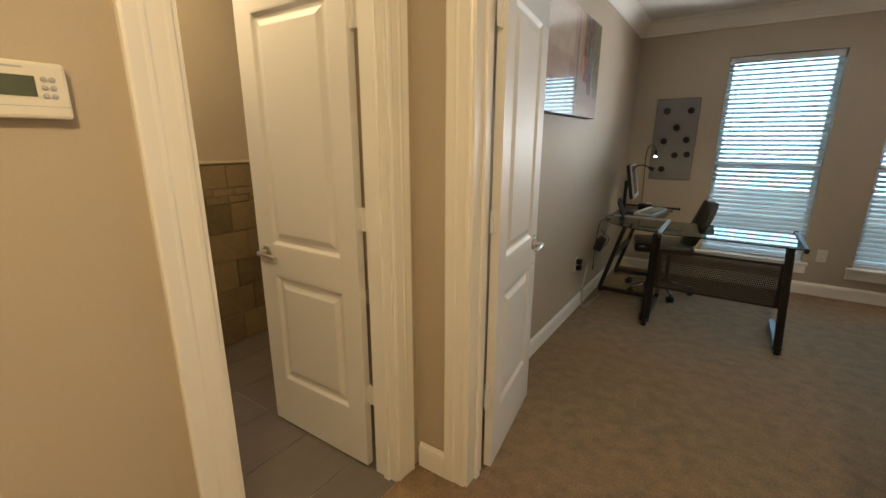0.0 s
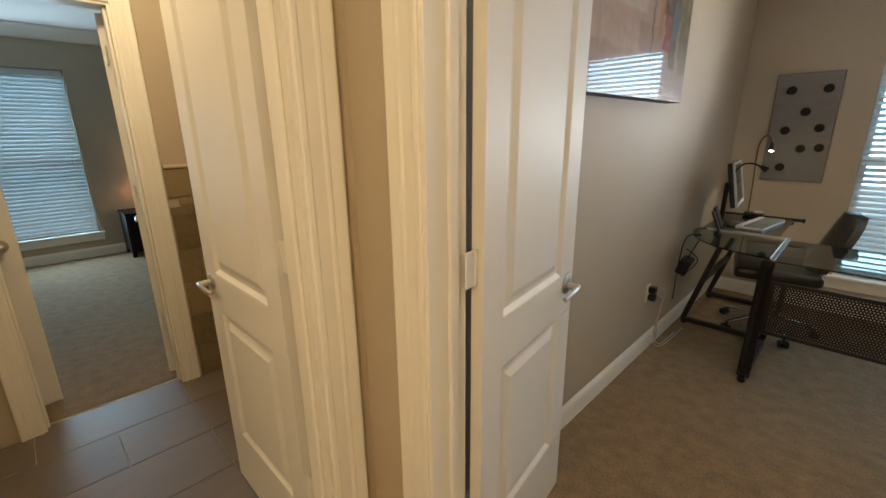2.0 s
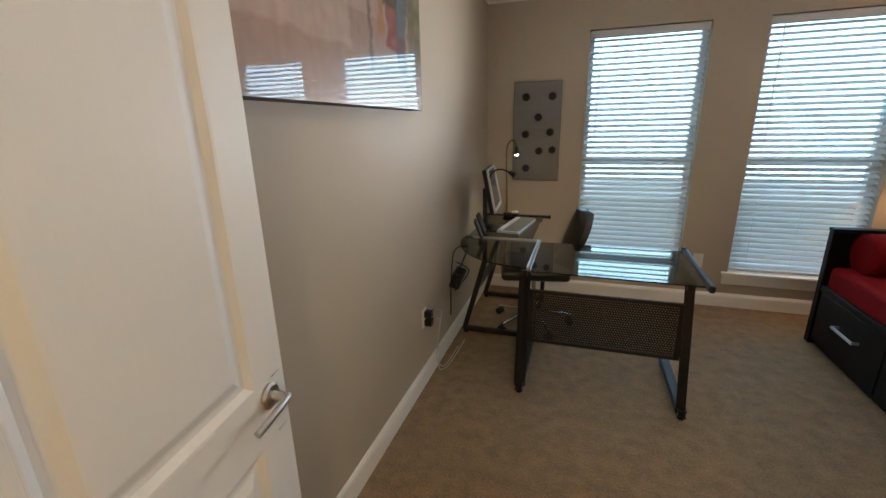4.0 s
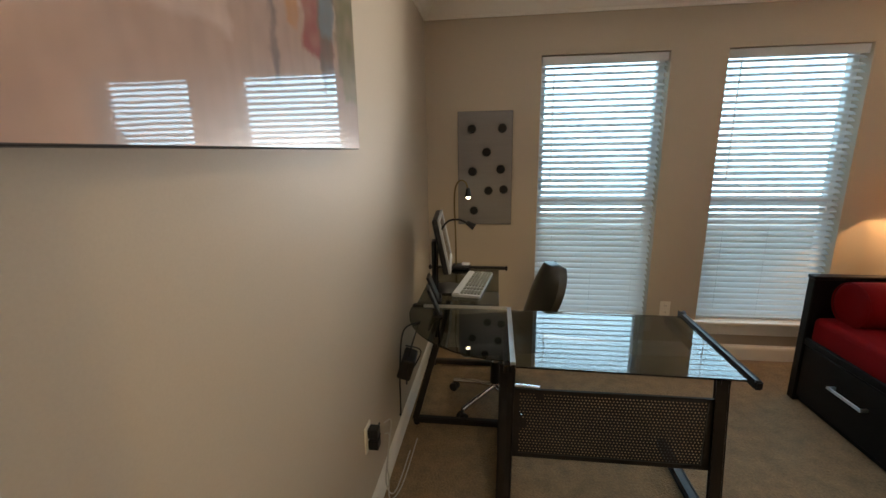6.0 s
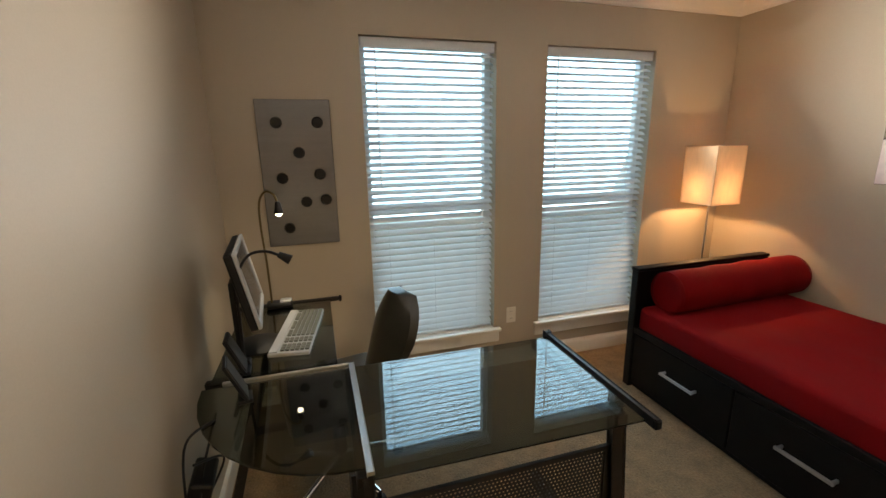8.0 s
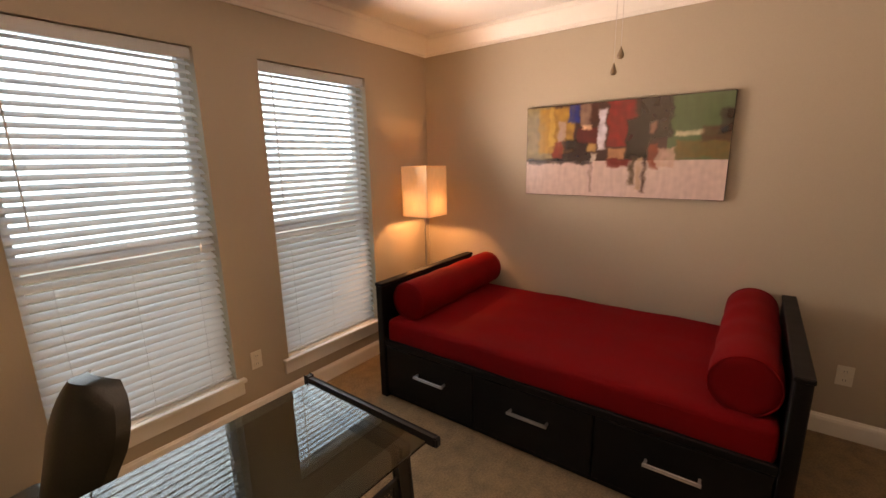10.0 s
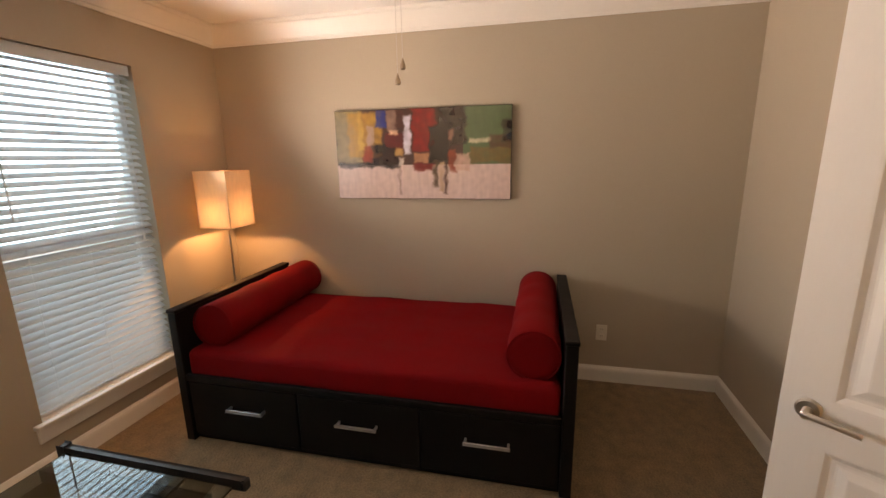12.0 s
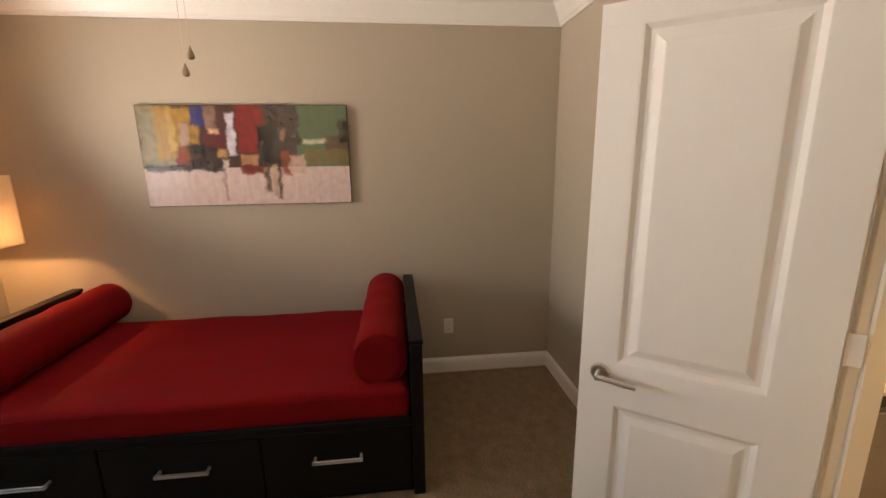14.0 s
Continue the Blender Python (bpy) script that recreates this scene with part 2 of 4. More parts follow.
# ---- the place: plan ----
XW, XE, YS, YN, ZC = -0.035, 3.53, 1.50, 5.20, 2.58     # office
YH = 1.380                                               # hall side of the office wall
HX0, HX1, HY0 = -0.077, 2.70, -1.9                       # hall
BX0, BX1, BY0, BY1 = -1.87, -0.19, -0.35, 2.9            # bathroom
RX0, RX1, RY0, RY1 = -5.75, -1.99, -1.6, 3.2             # bedroom
OD0, OD1, OH = 0.168, 1.478, 2.05                        # office doorway
BD0, BD1 = 0.580, 1.250                                  # bathroom doorway (y)
RD0, RD1 = 0.62, 1.258                                   # bedroom doorway (y)
W1, W2, WZ0, WZ1 = (0.775, 1.612), (1.968, 2.812), 0.305, 2.188
RW, = ((0.50, 1.36),)

structure("floor", boxes(((XW - 0.1, YH, -0.05), (XE + 0.1, YN + 0.05, 0)), ((HX0, HY0, -0.05), (HX1, YH, 0))), CARPET, "beige-brown cut pile carpet over the whole floor", "carpet")
structure("floor_bedroom", boxes(((RX0 - 0.1, RY0, -0.05), (RX1 + 0.03, RY1, 0))), CARPET, "beige-brown carpet in the far bedroom", "carpet")
floor_bath = structure("floor_bath", boxes(((RX1 + 0.03, BY0, -0.05), (HX0, BY1, -0.004))), GROUT, "grey plank tile floor with pale grout in the bathroom", "tile floor")

wall_west = structure("wall_west", boxes(((XW - 0.12, YS, 0), (XW, YN, ZC))), PAINT, "plain taupe painted plaster wall behind the desk", "wall")
wall_east = structure("wall_east", boxes(((XE, YS, 0), (XE + 0.12, YN, ZC))), PAINT, "plain taupe painted plaster wall behind the daybed", "wall")
structure("wall_north", boxes(
    ((XW - 0.12, YN, 0), (W1[0], YN + 0.16, ZC)), ((W1[1], YN, 0), (W2[0], YN + 0.16, ZC)), ((W2[1], YN, 0), (XE + 0.12, YN + 0.16, ZC)),
    ((W1[0], YN, 0), (W1[1], YN + 0.16, WZ0)), ((W1[0], YN, WZ1), (W1[1], YN + 0.16, ZC)),
    ((W2[0], YN, 0), (W2[1], YN + 0.16, WZ0)), ((W2[0], YN, WZ1), (W2[1], YN + 0.16, ZC))), PAINT, "taupe painted wall with two tall window openings", "wall")
structure("wall_south", boxes(((BX1, YH, 0), (OD0, YS, ZC)), ((OD1, YH, 0), (XE + 0.12, YS, ZC)), ((OD0, YH, OH), (OD1, YS, ZC))), PAINT, "taupe painted wall with the double doorway of the office", "wall")
structure("wall_hall_west", boxes(((BX1, HY0, 0), (HX0, BD0, ZC)), ((BX1, BD1, 0), (HX0, YH, ZC)), ((BX1, BD0, OH), (HX0, BD1, ZC))), PAINT, "tan painted hall wall with the bathroom doorway", "wall")
structure("wall_hall_east", boxes(((HX1, HY0, 0), (HX1 + 0.12, YH, ZC))), PAINT, "plain tan painted hall wall", "wall")
structure("wall_hall_south", boxes(((BX1, HY0 - 0.12, 0), (HX1 + 0.12, HY0, ZC))), PAINT, "plain tan painted hall wall", "wall")
wall_bath_west = structure("wall_bath_west", boxes(((RX1, RY0, 0), (BX0, RD0, ZC)), ((RX1, RD1, 0), (BX0, RY1, ZC)), ((RX1, RD0, OH), (BX0, RD1, ZC))), PAINT, "tan painted bathroom wall above brown stone tiles", "wall")
structure("wall_bath_south", boxes(((BX0, BY0 - 0.1, 0), (BX1, BY0, ZC))), PAINT, "plain tan painted bathroom wall", "wall")
structure("wall_bath_north", boxes(((BX0, BY1, 0), (XW - 0.12, BY1 + 0.1, ZC))), PAINT, "plain tan painted bathroom wall", "wall")
structure("wall_bedroom_west", boxes(((RX0 - 0.15, RY0, 0), (RX0, RW[0], ZC)), ((RX0 - 0.15, RW[1], 0), (RX0, RY1, ZC)), ((RX0 - 0.15, RW[0], 0), (RX0, RW[1], WZ0)), ((RX0 - 0.15, RW[0], WZ1 - 0.04), (RX0, RW[1], ZC))), PAINT, "taupe painted bedroom wall with a tall window", "wall")
structure("wall_bedroom_south", boxes(((RX0 - 0.15, RY0 - 0.1, 0), (BX0, RY0, ZC))), PAINT, "plain taupe bedroom wall", "wall")
structure("wall_bedroom_north", boxes(((RX0 - 0.15, RY1, 0), (BX0, RY1 + 0.1, ZC))), PAINT, "plain taupe bedroom wall", "wall")
structure("ceiling", boxes(((XW - 0.12, YH, ZC), (XE + 0.12, YN + 0.16, ZC + 0.08))), CEIL, "white painted office ceiling", "ceiling")
structure("ceiling_hall", boxes(((XW - 0.12, HY0 - 0.12, ZC), (HX1 + 0.12, YH, ZC + 0.08))), CEIL, "white painted hall ceiling", "ceiling")
structure("ceiling_bath", boxes(((RX0 - 0.15, RY0 - 0.1, ZC), (XW - 0.12, RY1 + 0.1, ZC + 0.08))), CEIL, "white painted ceiling of bathroom and bedroom", "ceiling")
structure("ground", boxes(((-400, -400, -0.6), (400, 400, -0.5))), mat("pale_ground", (0.30, 0.31, 0.25), 0.9, var=0.3, grain=3, blot=0.1), "pale sunlit ground outside the windows", "ground")


HAZE = bpy.data.materials.new("bright_outdoor_haze")
HAZE.use_nodes = True
nt = HAZE.node_tree
tc, tn, mr, mx = [nt.nodes.new(k) for k in ("ShaderNodeTexCoord", "ShaderNodeTexNoise", "ShaderNodeMapRange", "ShaderNodeMix")]
tn.inputs["Scale"].default_value, tn.inputs["Detail"].default_value = 0.55, 5
mr.inputs[1].default_value, mr.inputs[2].default_value = 0.40, 0.62
mx.data_type = "RGBA"
mx.inputs[6].default_value, mx.inputs[7].default_value = (0.40, 0.58, 0.62, 1), (0.74, 0.91, 1.0, 1)
p = nt.nodes["Principled BSDF"]
p.inputs["Base Color"].default_value = (0.05, 0.07, 0.05, 1)
p.inputs["Emission Strength"].default_value = 1.3
for a, b in ((tc.outputs["Object"], tn.inputs[0]), (tn.outputs[0], mr.inputs[0]), (mr.outputs[0], mx.inputs[0]), (mx.outputs[2], p.inputs["Emission Color"])):
    nt.links.new(a, b)
structure("backdrop", boxes(((-16, 14, -0.6), (20, 14.2, 9))), HAZE, "bright hazy trees and sky far outside the office windows", "backdrop")
structure("backdrop_bedroom", boxes(((-15.2, -9, -0.6), (-15, 11, 9))), HAZE, "bright hazy trees and sky far outside the bedroom window", "backdrop")


def crown(name, x0, y0, x1, y1, zc, label):
    prof = [(0.0, -0.135), (0.012, -0.135), (0.018, -0.118), (0.026, -0.112), (0.045, -0.085), (0.075, -0.045), (0.088, -0.03), (0.1, -0.024), (0.106, -0.010), (0.106, 0.0)]
    bm = bmesh.new()
    rings = [[bm.verts.new((x, y, zc + h)) for x, y in ((x0 + d, y0 + d), (x1 - d, y0 + d), (x1 - d, y1 - d), (x0 + d, y1 - d))] for d, h in prof]
    for q, s in zip(rings, rings[1:]):
        for k in range(4):
            bm.faces.new((q[k], q[(k + 1) % 4], s[(k + 1) % 4], s[k]))
    return structure(name, bm, TRIM, label, "crown moulding")


crown("trim_crown", XW, YS, XE, YN, ZC, "white crown moulding round the office ceiling")
crown("trim_crown_bedroom", RX0, RY0, RX1, RY1, ZC, "white crown moulding in the bedroom")


def baseboard(a, b, inward):
    """A baseboard from a to b in plan; inward: the way into the room."""
    (xa, ya), (xb, yb), (ix, iy) = a, b, inward
    bm = bmesh.new()
    prof = [(0, 0), (0.014, 0), (0.014, 0.085), (0.011, 0.1), (0.006, 0.108), (0.003, 0.116), (0, 0.118)]
    ends = [[bm.verts.new((x + ix * d, y + iy * d, h)) for d, h in prof] for x, y in ((xa, ya), (xb, yb))]
    k = len(prof)
    for i in range(k):
        bm.faces.new((ends[0][i], ends[0][(i + 1) % k], ends[1][(i + 1) % k], ends[1][i]))
    bm.faces.new(ends[0])
    bm.faces.new(ends[1][::-1])
    return structure("baseboard", bm, TRIM, "white painted wooden baseboard along the wall", "baseboard")


baseboard((XW, YS), (XW, YN), (1, 0))
baseboard((XE, YS), (XE, YN), (-1, 0))
baseboard((XW + 0.014, YN), (XE - 0.014, YN), (0, -1))
baseboard((OD1 + 0.1, YS), (XE - 0.014, YS), (0, 1))
baseboard((XW + 0.014, YS), (OD0 - 0.1, YS), (0, 1))
baseboard((HX0 + 0.02, YH), (OD0 - 0.093, YH), (0, -1))
baseboard((OD1 + 0.1, YH), (HX1, YH), (0, -1))
baseboard((HX0, HY0), (HX0, BD0 - 0.1), (1, 0))
baseboard((RX0, RY0), (RX0, RY1), (1, 0))


# ---- door frames ----
def door_frame(name, axis, a, b, face0, face1, wide, label, sides=(1, 1), stop=0.6):
    """Jambs and casings of an opening from a to b; face0 and face1: the wall's two sides; axis: the way the wall runs."""
    def lay(u0, v0, z0, u1, v1, z1):
        return ((u0, v0, z0), (u1, v1, z1)) if axis == "x" else ((v0, u0, z0), (v1, u1, z1))
    root = thing(name, pose(0, 0, 0), label, "door frame", kind="structure")
    e = 0.002
    for u0, u1 in ((a, a + 0.018), (b - 0.018, b)):
        part("jamb", boxes(lay(u0, face0 - e, 0, u1, face1 + e, OH - 0.018), bev=0.0015), TRIM, root)
    part("head_jamb", boxes(lay(a, face0 - e, OH - 0.018, b, face1 + e, OH), bev=0.0015), TRIM, root)
    s0 = face0 + (face1 - face0) * stop
    for u0, u1 in ((a + 0.018, a + 0.03), (b - 0.03, b - 0.018)):
        part("door_stop", boxes(lay(u0, s0 - 0.016, 0, u1, s0 + 0.016, OH - 0.018), bev=0.003), TRIM, root)
    for face, way, on in ((face0, -1, sides[0]), (face1, 1, sides[1])):
        if not on:
            continue
        for u, out in ((a + 0.006, -1), (b - 0.006, 1)):
            bm = bmesh.new()
            prof = [(0, 0), (0, 0.007), (0.004, 0.0095), (0.014, 0.0105), (0.019, 0.0090), (wide * 0.5, 0.0095), (wide * 0.56, 0.0118), (wide * 0.62, 0.0122), (wide * 0.66, 0.0112), (wide * 0.86, 0.0140), (wide - 0.006, 0.0150), (wide, 0.0125), (wide, 0)]
            ends = [[bm.verts.new(lay(u + out * q, face + way * t, z, 0, 0, 0)[0]) for q, t in prof] for z in (0, OH - 0.006 + wide)]
            for k in range(len(prof)):
                bm.faces.new((ends[0][k], ends[0][(k + 1) % len(prof)], ends[1][(k + 1) % len(prof)], ends[1][k]))
            bm.faces.new(ends[0])
            bm.faces.new(ends[1][::-1])
            part("casing", bm, TRIM, root)
        bm = bmesh.new()
        for w0, w1, t in ((0.0, wide, 0.0122),):
            v0, v1 = sorted((face, face + way * t))
            lo, hi = lay(a + 0.006, v0, OH - 0.006 + w0, b - 0.006, v1, OH - 0.006 + w1)
            box(bm, lo, hi, 0.003)
        part("head_casing", bm, TRIM, root)
    return root


door_frame("door_frame_office", "x", OD0, OD1, YH, YS, 0.098, "white moulded casing round the office double doorway")
door_frame("door_frame_bath", "y", BD0, BD1, BX1, HX0, 0.10, "white moulded casing round the bathroom doorway")
door_frame("door_frame_bedroom", "y", RD0, RD1, RX1, BX0, 0.085, "white moulded casing round the bedroom doorway")


# ---- doors ----
def door(name, m, w, label, mirror=1, zb=0.012, h=2.015, stile=(0.105, 0.105), rail=0.115, gap=0.0):
    """A two-panel leaf, hinge edge at x = 0, running along x, its thickness in y from 0 to -mirror * 0.035."""
    root = thing(name, m, label, "door", kind="structure")
    y0, y1 = sorted((0.0, -mirror * 0.035))
    (st, st1), top = stile, zb + h
    rails = ((zb, zb + 0.255), (0.808, 0.953), (top - rail, top))
    bm = bmesh.new()
    xs = [gap, st, w - st1, w]
    zs = [zb, rails[0][1], rails[1][0], rails[1][1], rails[2][0], top]
    ym = (y0 + y1) / 2
    sheets = []
    for s in (-1, 1):
        g = [[bm.verts.new((x, ym + s * 0.0175, z)) for z in zs] for x in xs]
        sheets.append(g)
        for i in range(3):
            for j in range(5):
                ring = (g[i][j], g[i + 1][j], g[i + 1][j + 1], g[i][j + 1])
                if i != 1 or j not in (1, 3):
                    bm.faces.new(ring)
                    continue
                x0, x1, z0, z1 = xs[1], xs[2], zs[j], zs[j + 1]
                for d, t in ((0.005, 0.0165), (0.020, 0.0065), (0.030, 0.0060), (0.036, 0.0070), (0.058, 0.0160), (0.062, 0.0165)):
                    inner = [bm.verts.new((x, ym + s * t, z)) for x, z in ((x0 + d, z0 + d), (x1 - d, z0 + d), (x1 - d, z1 - d), (x0 + d, z1 - d))]
                    for k in range(4):
                        bm.faces.new((ring[k], ring[(k + 1) % 4], inner[(k + 1) % 4], inner[k]))
                    ring = inner
                bm.faces.new(ring)
    edge = [(i, 0) for i in range(4)] + [(3, j) for j in range(1, 6)] + [(i, 5) for i in (2, 1, 0)] + [(0, j) for j in (4, 3, 2, 1)]
    for (i, j), (k, n) in zip(edge, edge[1:] + edge[:1]):
        bm.faces.new((sheets[0][i][j], sheets[0][k][n], sheets[1][k][n], sheets[1][i][j]))
    outer = [e for e in bm.edges if len(e.link_faces) == 2 and abs(e.link_faces[0].normal.dot(e.link_faces[1].normal)) < 0.1 and e.calc_length() > 0.06 and all(abs(abs(v.co.y - ym) - 0.0175) < 1e-5 for v in e.verts)]
    bmesh.ops.bevel(bm, geom=outer, offset=0.002, segments=2, affect="EDGES")
    part("leaf", bm, DOOR, root)
    for z in (0.37, 1.125, 1.83):
        bm = bmesh.new()
        rod(bm, (-0.008, ym, z - 0.045), (-0.008, ym, z + 0.045), 0.006, 10)
        box(bm, (-0.044, ym - 0.004 if mirror > 0 else ym - 0.002, z - 0.044), (gap, ym + 0.002 if mirror > 0 else ym + 0.004, z + 0.044), 0.001)
        part("hinge", bm, DOOR, root, "hinge painted over in white")
    for s in (-1, 1):
        yf = y1 if s > 0 else y0
        bm = bmesh.new()
        lathe(bm, [(0.012, 0), (0.031, 0), (0.031, s * 0.006), (0.026, s * 0.011), (0.012, s * 0.012), (0.011, s * 0.05), (0.006, s * 0.053)], 20, (w - 0.065, yf, 0.915), "y")
        tube(bm, spline([(w - 0.062, yf + s * 0.046, 0.916), (w - 0.10, yf + s * 0.05, 0.916), (w - 0.15, yf + s * 0.048, 0.911), (w - 0.178, yf + s * 0.044, 0.906)], 5), 0.0085, 10)
        part("lever_handle", bm, NICKEL, root, "satin nickel lever handle", True)
    part("latch_plate", boxes(((w - 0.001, (y0 + y1) / 2 - 0.012, 0.88), (w + 0.0015, (y0 + y1) / 2 + 0.012, 0.95))), NICKEL, root)
    return root


door("door_office_left", pose(0.222, 1.520, 0, 0, 0, 98.0), 0.618, "white two-panel door leaf standing open into the office", -1, gap=0.006)
door("door_office_right", pose(1.455, 1.535, 0, 0, 0, 52.5), 0.635, "white two-panel door leaf standing half open into the office", 1, stile=(0.128, 0.11), rail=0.06)
door("door_bath", pose(-0.224, 1.259, 0, 0, 0, 180.5), 0.655, "white two-panel door standing open into the bathroom", -1, gap=0.012)
door("door_bedroom", pose(-2.03, 1.248, 0, 0, 0, 166.5), 0.60, "white two-panel door standing open into the bedroom", -1)
door("door_closet", pose(-2.10, 0.01, 0, 0, 0, 97), 0.71, "white two-panel closet door standing ajar in the bedroom", 1)


# ---- windows ----
def window(name, m, w, z0, z1, label):
    """A recessed double-hung window with a sill, seen from -y; its origin is the middle of the wall's face."""
    root = thing(name, m, label, "window", kind="structure")
    h = w / 2
    yf = 0.10
    fr = bmesh.new()
    for lo, hi in (((-h, yf, z0), (-h + 0.04, yf + 0.06, z1)), ((h - 0.04, yf, z0), (h, yf + 0.06, z1)), ((-h + 0.04, yf, z0), (h - 0.04, yf + 0.06, z0 + 0.05)), ((-h + 0.04, yf, z1 - 0.04), (h - 0.04, yf + 0.06, z1))):
        box(fr, lo, hi, 0.004)
    part("window_frame", fr, VINYL, root)
    zm = z0 + (z1 - z0) * 0.47
    part("meeting_rail", boxes(((-h + 0.04, yf - 0.005, zm - 0.025), (h - 0.04, yf + 0.05, zm + 0.025)), bev=0.004), VINYL, root)
    for a, b in ((z0 + 0.05, zm - 0.025), (zm + 0.025, z1 - 0.04)):
        pane = part("pane", boxes(((-h + 0.04, yf + 0.028, a), (h - 0.04, yf + 0.032, b))), PANE, root)
        pane.visible_shadow = False
    bm = box(bmesh.new(), (-h - 0.045, -0.04, z0 - 0.022), (h + 0.045, 0.0, z0 + 0.002), 0.006, 2)
    box(bm, (-h + 0.001, 0.0, z0 - 0.022), (h - 0.001, yf, z0 + 0.002))
    part("window_sill", bm, TRIM, root)
    bm = box(bmesh.new(), (-h - 0.035, -0.016, z0 - 0.105), (h + 0.035, 0.0, z0 - 0.022), 0.004)
    part("apron", bm, TRIM, root)
    return root


def blind(m, w, z0, z1, label, tilt=63):
    """A slatted blind hung in a window's recess."""
    root = thing("window_blind", m, label, "blind", "slatted window blinds")
    h = w / 2 - 0.006
    part("valance", box(bmesh.new(), (-h, -0.034, z1 - 0.062), (h, -0.026, z1 - 0.004), 0.002), SLAT, root)
    part("headrail", box(bmesh.new(), (-h, -0.024, z1 - 0.05), (h, 0.024, z1 - 0.003), 0.002), VINYL, root)
    part("bottom_rail", box(bmesh.new(), (-h, -0.02, z0 + 0.006), (h, 0.02, z0 + 0.024), 0.004), SLAT, root)
    bm = bmesh.new()
    prof = [(-0.0252, 0.0), (-0.016, 0.0026), (-0.0055, 0.004), (0.0055, 0.004), (0.016, 0.0026), (0.0252, 0.0)]
    prof += [(y, q - 0.0022) for y, q in prof[::-1]]
    ends = [[bm.verts.new((x, y, q)) for y, q in prof] for x in (-h + 0.002, h - 0.002)]
    for k in range(len(prof)):
        bm.faces.new((ends[0][k], ends[0][(k + 1) % len(prof)], ends[1][(k + 1) % len(prof)], ends[1][k]))
    bm.faces.new(ends[0])
    bm.faces.new(ends[1][::-1])
    me = mesh_of("slat", bm, SLAT)
    n = round((z1 - z0 - 0.1) / 0.0425)
    for i in range(n):
        z = z0 + 0.05 + i * (z1 - 0.075 - z0 - 0.05) / (n - 1)
        piece("slat", me, root, pose(0, 0, z, tilt + random.uniform(-0.4, 0.4), random.uniform(-0.08, 0.08), 0))
    for x in (-h * 0.72, 0.0, h * 0.72):
        part("ladder_cord", rod(bmesh.new(), (x, -0.022, z0 + 0.02), (x, -0.022, z1 - 0.05), 0.0008, 6), VINYL, root)
    part("tilt_wand", rod(bmesh.new(), (-h * 0.8, -0.036, z1 - 0.85), (-h * 0.8, -0.036, z1 - 0.05), 0.004, 6), VINYL, root)
    bm = rod(bmesh.new(), (h * 0.8, -0.036, z0 + 0.86), (h * 0.8, -0.036, z1 - 0.05), 0.0012, 6)
    rod(bm, (h * 0.8, -0.036, z0 + 0.82), (h * 0.8, -0.036, z0 + 0.865), 0.007, 8, 0.003)
    part("lift_cord", bm, VINYL, root)
    return root


for k, (a, b) in enumerate((W1, W2)):
    window("window_%d" % (k + 1), pose((a + b) / 2, YN, 0), b - a, WZ0, WZ1, "tall white double-hung window behind a lowered blind")
    blind(pose((a + b) / 2, YN + 0.052, 0), b - a, WZ0, WZ1, "white slatted blind, lowered and tilted half shut, glowing with daylight", 30)
window("window_3", pose(RX0, (RW[0] + RW[1]) / 2, 0, 0, 0, 90), RW[1] - RW[0], WZ0, WZ1 - 0.04, "tall white bedroom window behind a lowered blind")
blind(pose(RX0 - 0.052, (RW[0] + RW[1]) / 2, 0, 0, 0, 90), RW[1] - RW[0], WZ0, WZ1 - 0.04, "white slatted bedroom blind, lowered and tilted nearly shut")


# ---- bathroom ----
for i in range(6):
    x = -1.770 + i * 0.322 if i < 5 else -0.2
    half = 0.1595 if i < 5 else 0.119
    me = mesh_of("tile", box(bmesh.new(), (-half, -0.3185, -0.004), (half, 0.3185, 0.0), 0.0015), TILE) if i in (0, 5) else me
    for j in range(-1, 5):
        y = (0.905 if i % 2 == 0 else 0.565) + j * 0.64
        if BY0 + 0.25 < y < BY1 - 0.25:
            piece("tile", me, floor_bath, pose(x, y, 0))


def stone_tile(w, h):
    return mesh_of("stone_tile", box(bmesh.new(), (0, -w / 2, -h / 2), (0.012, w / 2, h / 2), 0.003), STONE)


field, band, cut = stone_tile(0.297, 0.197), stone_tile(0.146, 0.047), stone_tile(0.098, 0.197)
for r in range(6):
    zc = 0.10 + r * 0.2 if r < 5 else 1.03
    for c in range(6):
        y = 1.497 + c * 0.30 + (0.1 if r % 2 else 0.0)
        if r < 5 and r % 2 and c == 0:
            piece("stone_tile", cut, wall_bath_west, pose(BX0, 1.3955, zc))
        if r < 5 and y + 0.15 < BY1:
            piece("stone_tile", field, wall_bath_west, pose(BX0, y, zc))
for r in range(2):
    for c in range(10):
        y = 1.418 + c * 0.149 + (0.05 if r else 0)
        piece("stone_tile", band, wall_bath_west, pose(BX0, y, 1.026 + r * 0.05))
wide_row = stone_tile(0.297, 0.155)
for c in range(5):
    piece("stone_tile", wide_row, wall_bath_west, pose(BX0, 1.495 + c * 0.30, 1.181))
structure("trim_stone_cap", boxes(((BX0, 1.345, 1.262), (BX0 + 0.02, BY1, 1.282)), bev=0.004), mat("pale_stone_cap", (0.5, 0.42, 0.3), 0.5), "pale stone cap strip along the top of the wall tiles", "tile trim")


